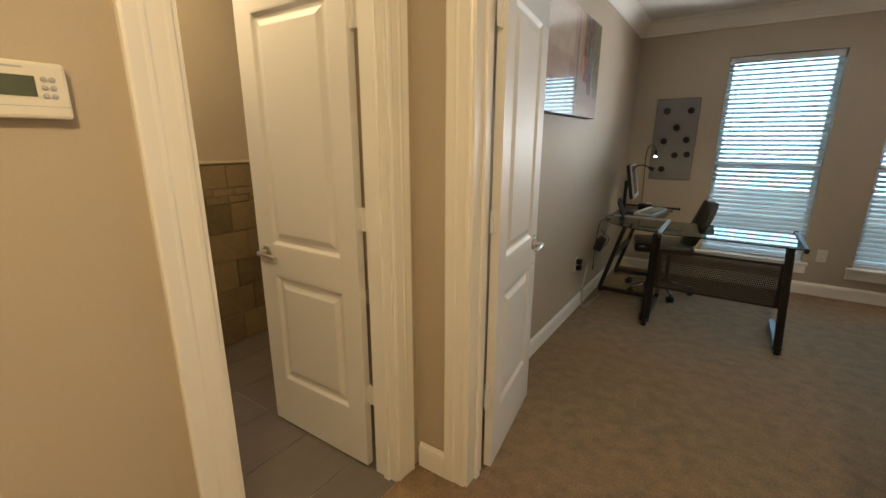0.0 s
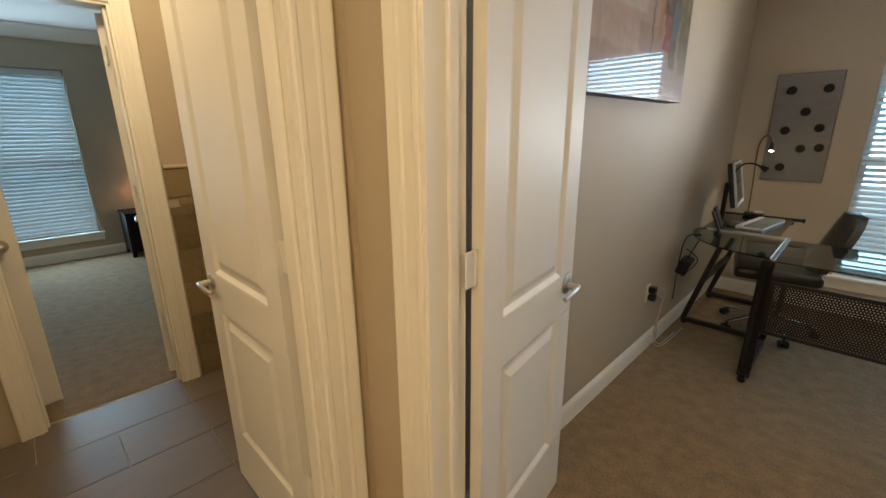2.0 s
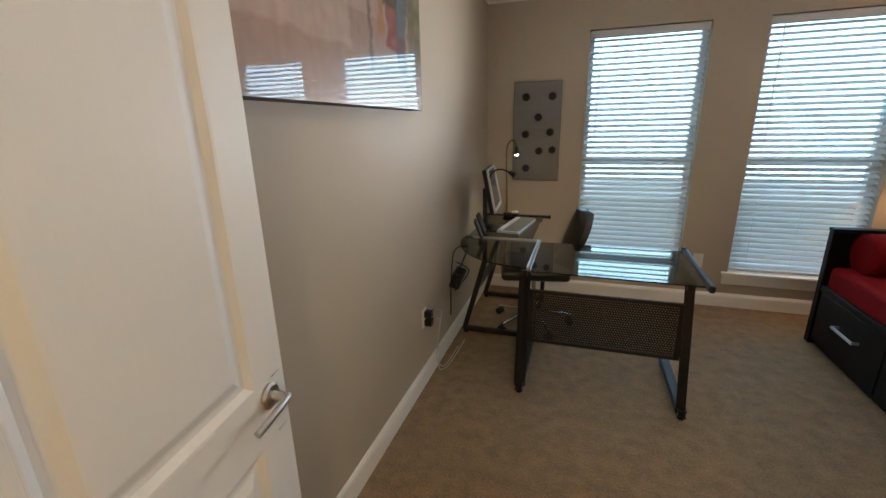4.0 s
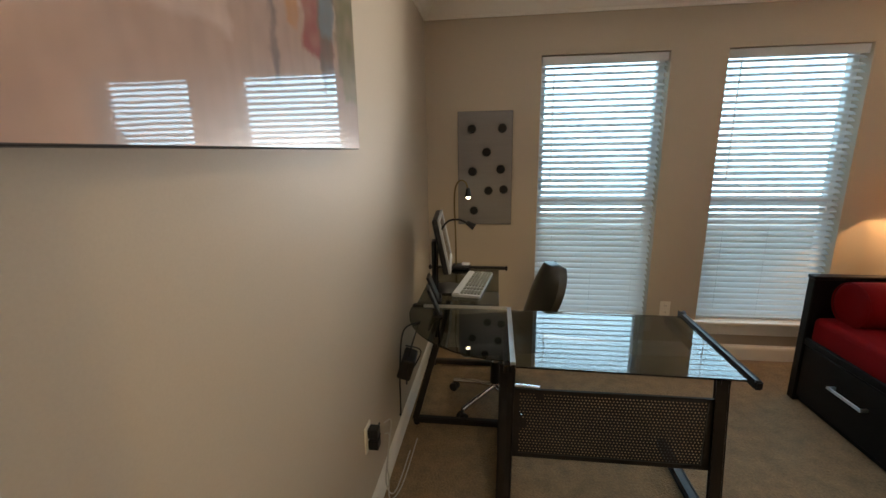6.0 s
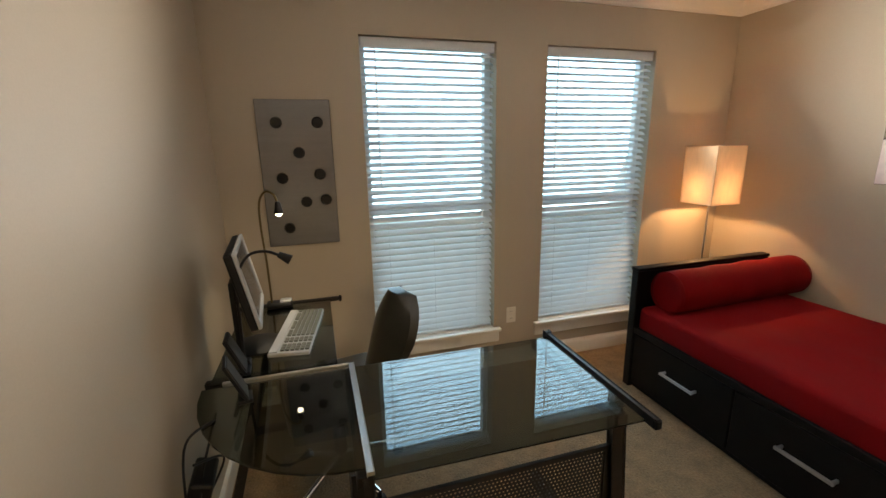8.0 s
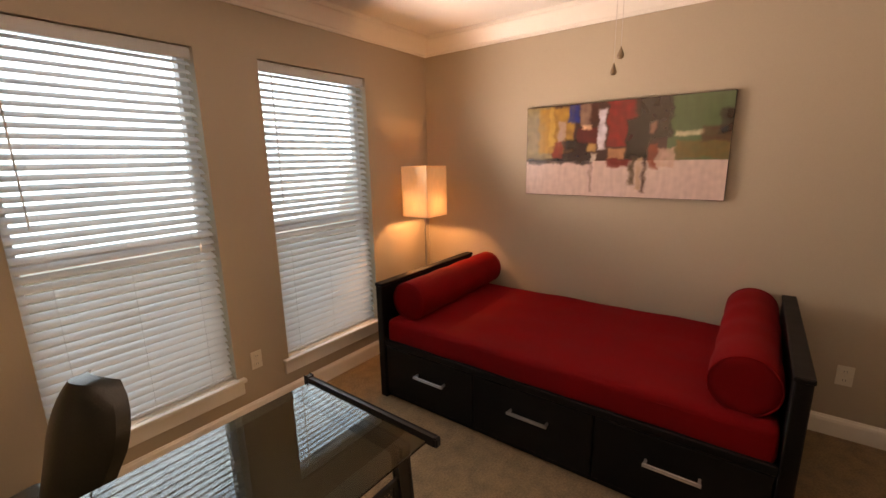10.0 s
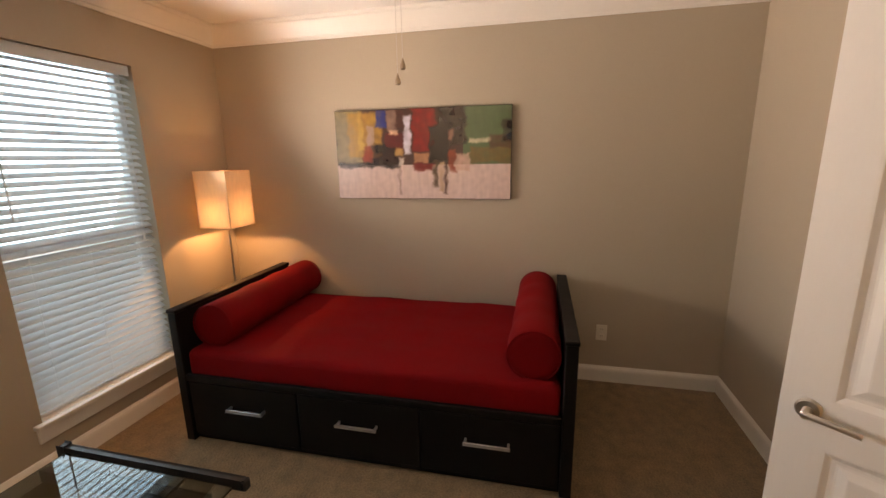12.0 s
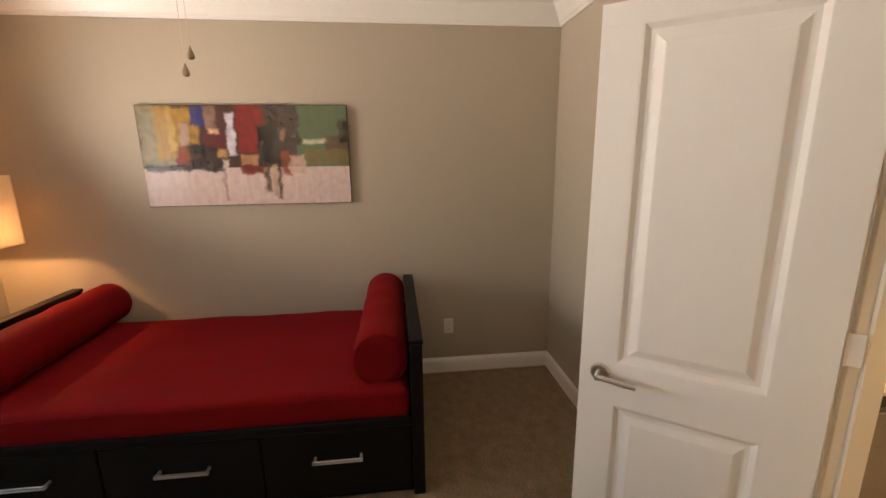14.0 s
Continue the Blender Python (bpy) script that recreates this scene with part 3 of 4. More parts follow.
def dome_light(x, y, label):
    root = thing("ceiling_light", pose(x, y, ZC), label, "ceiling light")
    part("base", lathe(bmesh.new(), [(0.02, 0), (0.15, 0), (0.155, -0.012), (0.15, -0.03), (0.02, -0.03)], 32), NICKEL, root, "nickel rim", True)
    part("dome", lathe(bmesh.new(), [(0.14, -0.03), (0.138, -0.05), (0.12, -0.078), (0.08, -0.1), (0.02, -0.11)], 32), DOME, root, "lit frosted glass dome", True).visible_shadow = False


dome_light(1.3, -0.4, "round frosted glass ceiling light, lit, in the hall")
# unseen dome, added as a fixture for the bathroom's extra lamp
dome_light(-1.0, 1.0, "unseen round frosted glass ceiling light, added to brighten the bathroom")

# ---- hall ----
root = thing("thermostat", pose(HX0, 0.312, 1.494), "white wall thermostat with a grey display", "thermostat")
part("body", box(bmesh.new(), (0, -0.075, -0.043), (0.026, 0.075, 0.047), 0.006, 2), IVORY, root)
part("display", box(bmesh.new(), (0.0262, -0.045, -0.008), (0.0272, 0.032, 0.024), 0.0), LCD, root, "grey green display")
for i in range(3):
    for j in range(2):
        part("button", lathe(bmesh.new(), [(0.0045, 0), (0.0045, 0.002), (0.003, 0.003)], 10, (0.026, 0.043 + j * 0.011, -0.006 + i * 0.013), "x"), GREYPLASTIC, root)
part("cover_seam", box(bmesh.new(), (0.0255, -0.073, -0.0235), (0.0264, 0.073, -0.0225)), GREYPLASTIC, root)
part("name_bar", box(bmesh.new(), (0.0262, -0.02, 0.035), (0.0266, 0.02, 0.038)), GREYPLASTIC, root)

root = thing("hall_console", pose(1.66, 0.62, 0), "dark wooden hall cabinet with a pale stone top", "cabinet")
part("body", box(bmesh.new(), (0.02, -0.75, 0.0), (0.50, 0.55, 0.79), 0.004), mat("taupe_cabinet_paint", (0.2, 0.165, 0.12), 0.5, var=0.08), root)
part("edge_band", box(bmesh.new(), (0.0, -0.77, 0.79), (0.52, 0.57, 0.835), 0.004), DARKEDGE, root, "black edge band")
part("top", box(bmesh.new(), (-0.002, -0.772, 0.835), (0.522, 0.572, 0.853), 0.004), CREAM, root, "pale stone top")
for y0, y1 in ((-0.74, -0.11), (-0.09, 0.54)):
    part("door", box(bmesh.new(), (0.004, y0, 0.08), (0.0195, y1, 0.77), 0.003), mat("taupe_door_paint", (0.21, 0.17, 0.125), 0.5, var=0.08), root)


def table_lamp(m, h, r, label):
    root = thing("table_lamp", m, label, "lamp")
    part("base", lathe(bmesh.new(), [(0.01, 0), (0.065, 0), (0.065, 0.012), (0.02, 0.022), (0.016, 0.06), (0.03, 0.11), (0.012, 0.16), (0.01, h - r * 1.7)], 20), NICKEL, root, "nickel base", True)
    bm = bmesh.new()
    lo, hi = h - r * 2.1, h
    rings = [[bm.verts.new((q * math.cos(k * math.tau / 28), q * math.sin(k * math.tau / 28), z)) for k in range(28)] for q, z in ((r, lo), (r * 0.92, hi))]
    for k in range(28):
        bm.faces.new((rings[0][k], rings[0][(k + 1) % 28], rings[1][(k + 1) % 28], rings[1][k]))
    part("shade", bm, SHADE2, root, "glowing cream fabric shade", True)
    part("bulb", lathe(bmesh.new(), [(0.008, h - r * 1.75), (0.02, h - r * 1.4), (0.02, h - r * 1.2), (0.004, h - r)], 12), BULB, root, "lit bulb", True).visible_shadow = False
    return root


table_lamp(pose(1.86, 0.92, 0.853), 0.45, 0.15, "small lit table lamp with a cream shade on the hall cabinet")
root = thing("leather_notebook", pose(1.80, 1.09, 0.853, 0, 0, 20), "dark leather notebook lying on the hall cabinet", "book")
part("cover", box(bmesh.new(), (-0.09, -0.065, 0), (0.09, 0.065, 0.022), 0.003), LEATHER, root)
part("pages", box(bmesh.new(), (-0.085, -0.067, 0.004), (0.092, 0.062, 0.018)), CREAM, root, "cream pages")

# ---- bedroom ----
root = thing("nightstand", pose(-5.5, 1.83, 0), "black three-drawer nightstand against the bedroom wall", "nightstand")
part("body", box(bmesh.new(), (-0.22, -0.25, 0.06), (0.2, 0.25, 0.52), 0.004), BLACKWOOD, root)
part("top", box(bmesh.new(), (-0.23, -0.26, 0.52), (0.23, 0.26, 0.545), 0.004), BLACKWOOD, root)
for sx in (-0.2, 0.18):
    for sy in (-0.23, 0.23):
        part("foot", box(bmesh.new(), (sx - 0.02, sy - 0.02, 0), (sx + 0.02, sy + 0.02, 0.06), 0.003), BLACKWOOD, root)
for k in range(3):
    d = part("drawer", box(bmesh.new(), (0.2, -0.235, 0.075 + k * 0.148), (0.218, 0.235, 0.213 + k * 0.148), 0.003), BLACKWOOD, root)
    part("handle", box(bmesh.new(), (0.222, -0.07, 0.145 + k * 0.148), (0.232, 0.07, 0.153 + k * 0.148), 0.003), NICKEL, d, "satin nickel bar handle")
table_lamp(pose(-5.52, 1.83, 0.545), 0.30, 0.085, "small lit bedside lamp with a cream shade on the nightstand")

# ---- office: daybed ----
Y0, Y1 = 2.543, 4.725
root = thing("daybed", pose(2.35, (Y0 + Y1) / 2, 0), "black-brown wooden daybed with three drawers and raised ends", "daybed")
L = (Y1 - Y0) / 2
for s in (-1, 1):
    y0, y1 = sorted((s * L, s * (L - 0.055)))
    part("end_panel", box(bmesh.new(), (0.0, y0, 0.0), (1.09, y1, 0.79), 0.004), BLACKWOOD, root)
    y0, y1 = sorted((s * (L + 0.004), s * (L - 0.06)))
    part("end_cap", box(bmesh.new(), (-0.004, y0, 0.79), (1.094, y1, 0.812), 0.004), BLACKWOOD, root)
part("plinth", box(bmesh.new(), (0.035, -L + 0.055, 0.0), (1.08, L - 0.055, 0.07), 0.002), BLACKWOOD, root)
part("carcass", box(bmesh.new(), (0.03, -L + 0.055, 0.07), (1.08, L - 0.055, 0.40), 0.002), BLACKWOOD, root)
part("front_rail", box(bmesh.new(), (0.004, -L + 0.056, 0.385), (0.03, L - 0.056, 0.425), 0.003), BLACKWOOD, root)
seg = (2 * L - 0.12) / 3
for k in range(3):
    y0 = -L + 0.06 + k * seg
    d = part("drawer", box(bmesh.new(), (0.008, y0 + 0.004, 0.045), (0.03, y0 + seg - 0.004, 0.378), 0.003), BLACKWOOD, root)
    yc = (2.947, 3.625, 4.285)[k] - (Y0 + Y1) / 2
    bm = bmesh.new()
    bar(bm, (-0.030, yc - 0.112, 0.250), (-0.030, yc + 0.112, 0.250), 0.008, 0.010, 0.002)
    for s in (-1, 1):
        bar(bm, (-0.034, yc + s * 0.105, 0.250), (0.008, yc + s * 0.105, 0.250), 0.011, 0.016, 0.002)
    part("handle", bm, ALU, d, "brushed steel bar handle")

bm = box(bmesh.new(), (0, 0, 0), (1.10, 2 * L - 0.125, 0.165), 0.035, 4)
bmesh.ops.subdivide_edges(bm, edges=[e for e in bm.edges if e.calc_length() > 0.5], cuts=24, use_grid_fill=True)
for v in bm.verts:
    n3 = noise.noise(Vector((v.co.x * 4, v.co.y * 4, v.co.z * 3)))
    n4 = noise.noise(Vector((v.co.x * 13, v.co.y * 9, 4)))
    if v.co.z > 0.1:
        v.co.z += 0.008 * n3 + 0.003 * n4
    if v.co.x < 0.1:
        v.co.x += 0.006 * n3 + 0.004 * n4
root = thing("mattress", pose(2.372, Y0 + 0.0625, 0.401), "mattress under a taut red cotton cover on the daybed", "mattress")
part("cover", bm, RED, root, smooth=True)
bm = bmesh.new()
tube(bm, [(0.004 + 0.002 * math.sin(k * 2.1), 0.035 + k * (2 * L - 0.195) / 60, 0.132 + 0.002 * math.sin(k * 1.3)) for k in range(61)], 0.0035, 6)
part("seam", bm, RED, root, "raised red seam", True)


def bolster(m, label):
    """A round cushion 0.95 long along x with flat, seamed ends."""
    bm = bmesh.new()
    r, ln = 0.128, 1.08
    prof = [(0.03, 0.006), (0.085, 0.002), (0.112, 0.004), (0.123, 0.012), (r, 0.03), (r + 0.001, 0.1)]
    prof += [(r + 0.003 * math.sin(i * 1.3), 0.1 + i * (ln - 0.2) / 16) for i in range(1, 16)]
    prof += [(r + 0.001, ln - 0.1), (r, ln - 0.03), (0.123, ln - 0.012), (0.112, ln - 0.004), (0.085, ln - 0.002), (0.03, ln - 0.006)]
    lathe(bm, prof, 40, (0, 0, r), "x")
    for v in bm.verts:
        v.co += 0.004 * noise.noise_vector(v.co * 6)
        if v.co.z < 0.012:
            v.co.z = 0.012 - (0.012 - v.co.z) * 0.25
    root = thing("bolster_cushion", m, label, "cushion", "bolsters on the daybed")
    part("cover", bm, RED, root, smooth=True)
    for x in (0.006, ln - 0.006):
        bm = bmesh.new()
        tube(bm, [(x, 0.125 * math.cos(a * math.tau / 32), r + 0.125 * math.sin(a * math.tau / 32)) for a in range(33)], 0.004, 6)
        part("piping", bm, RED, root, smooth=True)
    return root


bolster(pose(2.455, Y1 - 0.185, 0.556, 0, 0, 1.5), "red cotton bolster lying against the window end of the daybed")
bolster(pose(2.43, Y0 + 0.195, 0.556, 0, 0, -0.5), "red cotton bolster lying against the bare end of the daybed")

# ---- office: floor lamp ----
root = thing("floor_lamp", pose(3.19, 4.97, 0), "slim floor lamp with a lit square rice paper shade", "floor lamp")
part("base", lathe(bmesh.new(), [(0.02, 0), (0.13, 0), (0.13, 0.012), (0.12, 0.018), (0.02, 0.022)], 32), DARKMETAL, root, smooth=True)
part("pole", rod(bmesh.new(), (0, 0, 0.02), (0, 0, 1.168), 0.007, 12), NICKEL, root, smooth=True)
bm = bmesh.new()
hw = 0.128
ring = [(sx * hw, sy * hw) for sx, sy in ((-1, -1), (1, -1), (1, 1), (-1, 1))]
for k in range(4):
    (xa, ya), (xb, yb) = ring[k], ring[(k + 1) % 4]
    nx, nz = 10, 14
    grid = []
    for i in range(nx + 1):
        col = []
        for j in range(nz + 1):
            u = i / nx
            w = 0.004 * math.sin(math.pi * u) * noise.noise(Vector((k * 7 + u * 5, j * 0.5, 2)))
            ox, oy = (yb - ya), -(xb - xa)
            col.append(bm.verts.new((xa + (xb - xa) * u + ox * w * 3, ya + (yb - ya) * u + oy * w * 3, 1.14 + j * 0.40 / nz)))
        grid.append(col)
    for i in range(nx):
        for j in range(nz):
            bm.faces.new((grid[i][j], grid[i + 1][j], grid[i + 1][j + 1], grid[i][j + 1]))
bmesh.ops.remove_doubles(bm, verts=bm.verts, dist=0.0004)
part("shade", bm, PAPER, root, "glowing cream rice paper shade", True)
bm = bmesh.new()
for z in (1.142, 1.538):
    for k in range(4):
        bar(bm, (*ring[k], z), (*ring[(k + 1) % 4], z), 0.005, 0.005, 0)
for x, y in ring:
    bar(bm, (x, y, 1.14), (x, y, 1.54), 0.005, 0.005, 0)
part("shade_frame", bm, PAPER, root)
bm = bmesh.new()
for x, y in ring:
    rod(bm, (0, 0, 1.155), (x, y, 1.142), 0.003, 6)
part("spider", bm, DARKMETAL, root)
part("bulb", lathe(bmesh.new(), [(0.013, 1.165), (0.014, 1.195), (0.03, 1.23), (0.03, 1.255), (0.015, 1.275), (0.004, 1.279)], 16), BULB, root, "lit bulb", True).visible_shadow = False


# ---- office: pictures and board ----
def painting(name, m, w, h, dp, patches, ground, label, deep=0.0):
    """A stretched canvas facing +x; patches: u0, v0, u1, v1 and a colour, painted one over another."""
    root = thing(name, m, label, "painting")
    part("stretcher", box(bmesh.new(), (0, -w / 2, 0), (dp - 0.002, w / 2, h), 0.002), CANVASSIDE, root, "dark painted canvas edge")
    nu, nv = 200, 100
    verts = [(dp, -w / 2 + 0.003 + (w - 0.006) * i / nu, 0.003 + (h - 0.006) * j / nv) for j in range(nv + 1) for i in range(nu + 1)]
    faces = [(j * (nu + 1) + i, j * (nu + 1) + i + 1, (j + 1) * (nu + 1) + i + 1, (j + 1) * (nu + 1) + i) for j in range(nv) for i in range(nu)]
    me = bpy.data.meshes.new("canvas")
    me.from_pydata(verts, [], faces)
    paint = me.color_attributes.new("paint", "FLOAT_COLOR", "POINT")
    for k, (_, y, z) in enumerate(verts):
        u, v = (y + w / 2) / w, z / h
        q = Vector((u * 9, v * 5, 1.7))
        c = Vector(ground(u, v))
        wu = u + 0.014 * noise.noise(q * 2.3) + 0.006 * noise.noise(q * 9)
        wv = v + 0.024 * noise.noise(q * 1.9 + Vector((9, 3, 0))) + 0.01 * noise.noise(q * 8)
        for a, b, e, f, r, g, bl in patches:
            d = min(wu - a, e - wu, (wv - b) * 0.5, (f - wv) * 0.5)
            soft = min(1, max(0, d / 0.012 + 0.5)) * (0.86 + 0.3 * noise.noise(q * 3 + Vector((a * 40, 0, b * 30))))
            soft = min(1, max(0, soft))
            c = c * (1 - soft) + Vector((r, g, bl)) * soft
        c *= 1 + 0.08 * noise.noise(Vector((u * 60, v * 6, 3))) + 0.07 * noise.noise(q * 4)
        c = Vector([max(0.004, x) * (max(0.004, x) / 0.4) ** deep for x in c])
        paint.data[k].color = (*[max(0.004, x) for x in c], 1)
    me.materials.append(CANVAS)
    ob = new("canvas", me)
    ob.parent = root
    tagged(ob, "glossy abstract painted surface")
    return root


CANVAS = bpy.data.materials.new("glossy_painted_canvas")
CANVAS.use_nodes = True
nt = CANVAS.node_tree
p = nt.nodes["Principled BSDF"]
p.inputs["Roughness"].default_value = 0.35
p.inputs["Coat Weight"].default_value, p.inputs["Coat Roughness"].default_value, p.inputs["Coat IOR"].default_value = 1.0, 0.02, 2.2
vc, tn, bp = nt.nodes.new("ShaderNodeVertexColor"), nt.nodes.new("ShaderNodeTexNoise"), nt.nodes.new("ShaderNodeBump")
vc.layer_name = "paint"
tn.inputs["Scale"].default_value = 14
bp.inputs["Strength"].default_value, bp.inputs["Distance"].default_value = 0.02, 0.003
nt.links.new(vc.outputs[0], p.inputs["Base Color"])
nt.links.new(tn.outputs[0], bp.inputs["Height"])
nt.links.new(bp.outputs[0], p.inputs["Coat Normal"])

painting("abstract_painting", pose(XE, 3.573, 1.318, 0, 0, 180), 1.283, 0.63, 0.033, [
    # the first, ochre-green patch paints in the window's reflection at the left
    (0.0, 0.40, 0.16, 1.0, 0.32, 0.27, 0.16), (0.08, 0.48, 0.28, 0.97, 0.42, 0.27, 0.08), (0.14, 0.55, 0.17, 0.98, 0.5, 0.36, 0.12),
    (0.19, 0.55, 0.235, 0.82, 0.42, 0.32, 0.28), (0.165, 0.41, 0.22, 0.60, 0.30, 0.07, 0.04), (0.22, 0.41, 0.37, 0.60, 0.05, 0.02, 0.015),
    (0.24, 0.52, 0.31, 0.62, 0.02, 0.018, 0.012), (0.30, 0.58, 0.41, 0.74, 0.16, 0.03, 0.03), (0.02, 0.36, 0.39, 0.42, 0.03, 0.02, 0.02),
    (0.25, 0.80, 0.31, 0.99, 0.03, 0.06, 0.24), (0.31, 0.76, 0.37, 0.99, 0.30, 0.21, 0.17), (0.32, 0.72, 0.375, 0.77, 0.7, 0.5, 0.36),
    (0.36, 0.80, 0.41, 0.98, 0.12, 0.05, 0.035), (0.36, 0.48, 0.40, 0.58, 0.5, 0.34, 0.16), (0.375, 0.38, 0.41, 0.46, 0.6, 0.55, 0.5),
    (0.41, 0.50, 0.447, 0.92, 0.6, 0.58, 0.64), (0.457, 0.53, 0.585, 1.0, 0.30, 0.035, 0.03), (0.46, 0.40, 0.55, 0.51, 0.45, 0.27, 0.17),
    (0.457, 0.32, 0.575, 0.40, 0.22, 0.03, 0.022), (0.60, 0.60, 0.76, 1.0, 0.045, 0.033, 0.026), (0.555, 0.40, 0.655, 0.80, 0.022, 0.017, 0.015),
    (0.66, 0.66, 0.685, 0.76, 0.3, 0.18, 0.14), (0.66, 0.30, 0.70, 0.55, 0.30, 0.085, 0.045), (0.70, 0.32, 0.78, 0.50, 0.52, 0.38, 0.32),
    (0.575, 0.14, 0.60, 0.44, 0.14, 0.10, 0.06), (0.605, 0.08, 0.632, 0.42, 0.44, 0.33, 0.24), (0.636, 0.06, 0.652, 0.40, 0.12, 0.07, 0.05),
    (0.372, 0.05, 0.384, 0.36, 0.34, 0.26, 0.24), (0.77, 0.62, 0.89, 0.67, 0.5, 0.47, 0.36), (0.78, 0.40, 1.0, 0.57, 0.19, 0.15, 0.055),
    # the blush base low down is lightened to include a whitish reflection
    (0.88, 0.56, 1.0, 0.69, 0.13, 0.07, 0.04), (0.95, 0.62, 1.0, 0.84, 0.05, 0.035, 0.02)], lambda u, v: (0.56, 0.46, 0.43) if v < 0.385 else ((0.10, 0.05, 0.04) if u < 0.74 else (0.11, 0.17, 0.09)),
    "long abstract canvas in red, ochre, green and blush above the daybed", 0.45)
painting("abstract_painting", pose(XW, 2.762, 1.572, 0, 0, 0), 1.283, 0.62, 0.073, [
    (0.0, 0.3, 0.5, 1.0, 0.5, 0.36, 0.3), (0.2, 0.55, 0.55, 0.95, 0.56, 0.46, 0.38), (0.60, 0.22, 0.622, 1.0, 0.15, 0.1, 0.1), (0.66, 0.42, 0.70, 1.0, 0.42, 0.19, 0.07),
    (0.72, 0.36, 0.86, 0.62, 0.24, 0.03, 0.025), (0.70, 0.60, 0.88, 1.0, 0.05, 0.028, 0.02), (0.79, 0.24, 0.86, 0.62, 0.11, 0.06, 0.045),
    (0.80, 0.45, 0.87, 0.72, 0.10, 0.17, 0.22), (0.88, 0.32, 1.0, 1.0, 0.13, 0.125, 0.055), (0.91, 0.22, 1.0, 0.40, 0.20, 0.17, 0.09)], lambda u, v: (0.38, 0.25, 0.2) if v < 0.5 else (0.44, 0.31, 0.26),
    "long glossy abstract canvas in blush, red and olive beside the desk")

root = thing("metal_wall_board", pose(0.392, YN, 1.022), "brushed steel wall board holding round black cups", "wall decor")
part("panel", box(bmesh.new(), (-0.197, -0.02, 0), (0.197, 0, 0.815), 0.003), STEEL, root)
for u, v in ((0.26, 0.15), (0.81, 0.15), (0.53, 0.35), (0.27, 0.52), (0.79, 0.50), (0.57, 0.69), (0.85, 0.68), (0.30, 0.87)):
    c = (-0.197 + 0.394 * u, -0.02, 0.815 * (1 - v))
    cup = part("cup", lathe(bmesh.new(), [(0.029, 0.0), (0.031, -0.002), (0.031, -0.008), (0.028, -0.010), (0.026, -0.004)], 20, c, "y"), CUP, root, "round black cup", True)

# ---- office: outlets ----


def outlet(m, label):
    root = thing("wall_outlet", m, label, "outlet", "wall outlets")
    part("plate", box(bmesh.new(), (-0.036, -0.006, -0.058), (0.036, 0, 0.058), 0.002), IVORY, root)
    for z in (-0.026, 0.026):
        s = part("socket", box(bmesh.new(), (-0.017, -0.009, z - 0.016), (0.017, -0.006, z + 0.016), 0.0012), IVORY, root)
        for x in (-0.006, 0.006):
            part("slot", box(bmesh.new(), (x - 0.001, -0.0094, z - 0.004), (x + 0.001, -0.0088, z + 0.006)), PLASTIC, s, "dark slot")
    part("screw", lathe(bmesh.new(), [(0.003, -0.006), (0.0025, -0.008)], 8, (0, 0, 0), "y"), NICKEL, root)
    return root


outlet(pose(1.745, YN, 0.385), "ivory duplex wall outlet between the windows")
outlet(pose(XE, 2.275, 0.374, 0, 0, 270), "ivory duplex wall outlet beside the daybed")
outlet(pose(XW, 3.50, 0.425, 0, 0, 90), "ivory duplex wall outlet with black plugs beside the desk")
for dz in (-0.026, 0.026):
    root = thing("power_adapter", pose(XW + 0.009, 3.50, 0.425 + dz), "black plug adapter in the wall outlet", "plug", "adapters in the wall outlet")
    part("body", box(bmesh.new(), (0, -0.022, -0.02), (0.042, 0.022, 0.02), 0.004, 2), PLASTIC, root)
    part("neck", rod(bmesh.new(), (0.03, 0.02, 0), (0.03, 0.055, 0.004), 0.005, 8, 0.003), PLASTIC, root)
bm = bmesh.new()
tube(bm, spline([(0.022, 3.555, 0.403), (0.03, 3.60, 0.36), (0.02, 3.58, 0.22), (0.012, 3.62, 0.13), (0.02, 3.60, 0.03), (0.05, 3.72, 0.008), (0.06, 4.05, 0.008)], 8), 0.003, 6)
tagged(part("extension_cord", bm, CORD, smooth=True), "thin pale cord hanging from the plugs to the carpet", "cord", "cords by the desk")
bm = bmesh.new()
tube(bm, spline([(0.022, 3.555, 0.455), (0.035, 3.62, 0.42), (0.024, 3.60, 0.3), (0.014, 3.57, 0.14), (0.03, 3.66, 0.02), (0.04, 3.95, 0.008)], 8), 0.003, 6)
tagged(part("extension_cord", bm, CORD, smooth=True), "thin pale cord hanging from the plugs to the carpet", "cord", "cords by the desk")

# ---- office: desk ----
DZ = 0.755
root = thing("glass_desk", pose(0, 0, 0), "L-shaped desk of tinted glass on dark steel legs", "desk")


def pane_part(name, outline):
    ob = part(name, slab(bmesh.new(), outline, DZ - 0.008, DZ, 0.0015), DESKGLASS, root, "tinted tempered glass")
    ob.visible_shadow = False
    return ob


pane_part("return_top", [(0.558, 3.535), (1.372, 3.515), (1.385, 4.112), (0.558, 4.122)])
arc = [(0.545 - 0.51 * math.sin(a * math.pi / 20), 4.125 - 0.545 * math.cos(a * math.pi / 20)) for a in range(0, 11)]
pane_part("corner_top", [(0.545, 4.125)] + arc)
pane_part("side_top", [(0.055, 4.148), (0.50, 4.148), (0.50, 4.915), (0.055, 4.915)])
part("joint_rail", bar(bmesh.new(), (0.551, 3.55, DZ + 0.003), (0.551, 4.14, DZ + 0.003), 0.020, 0.012, 0.003), ALU, root, "pale aluminium rail")
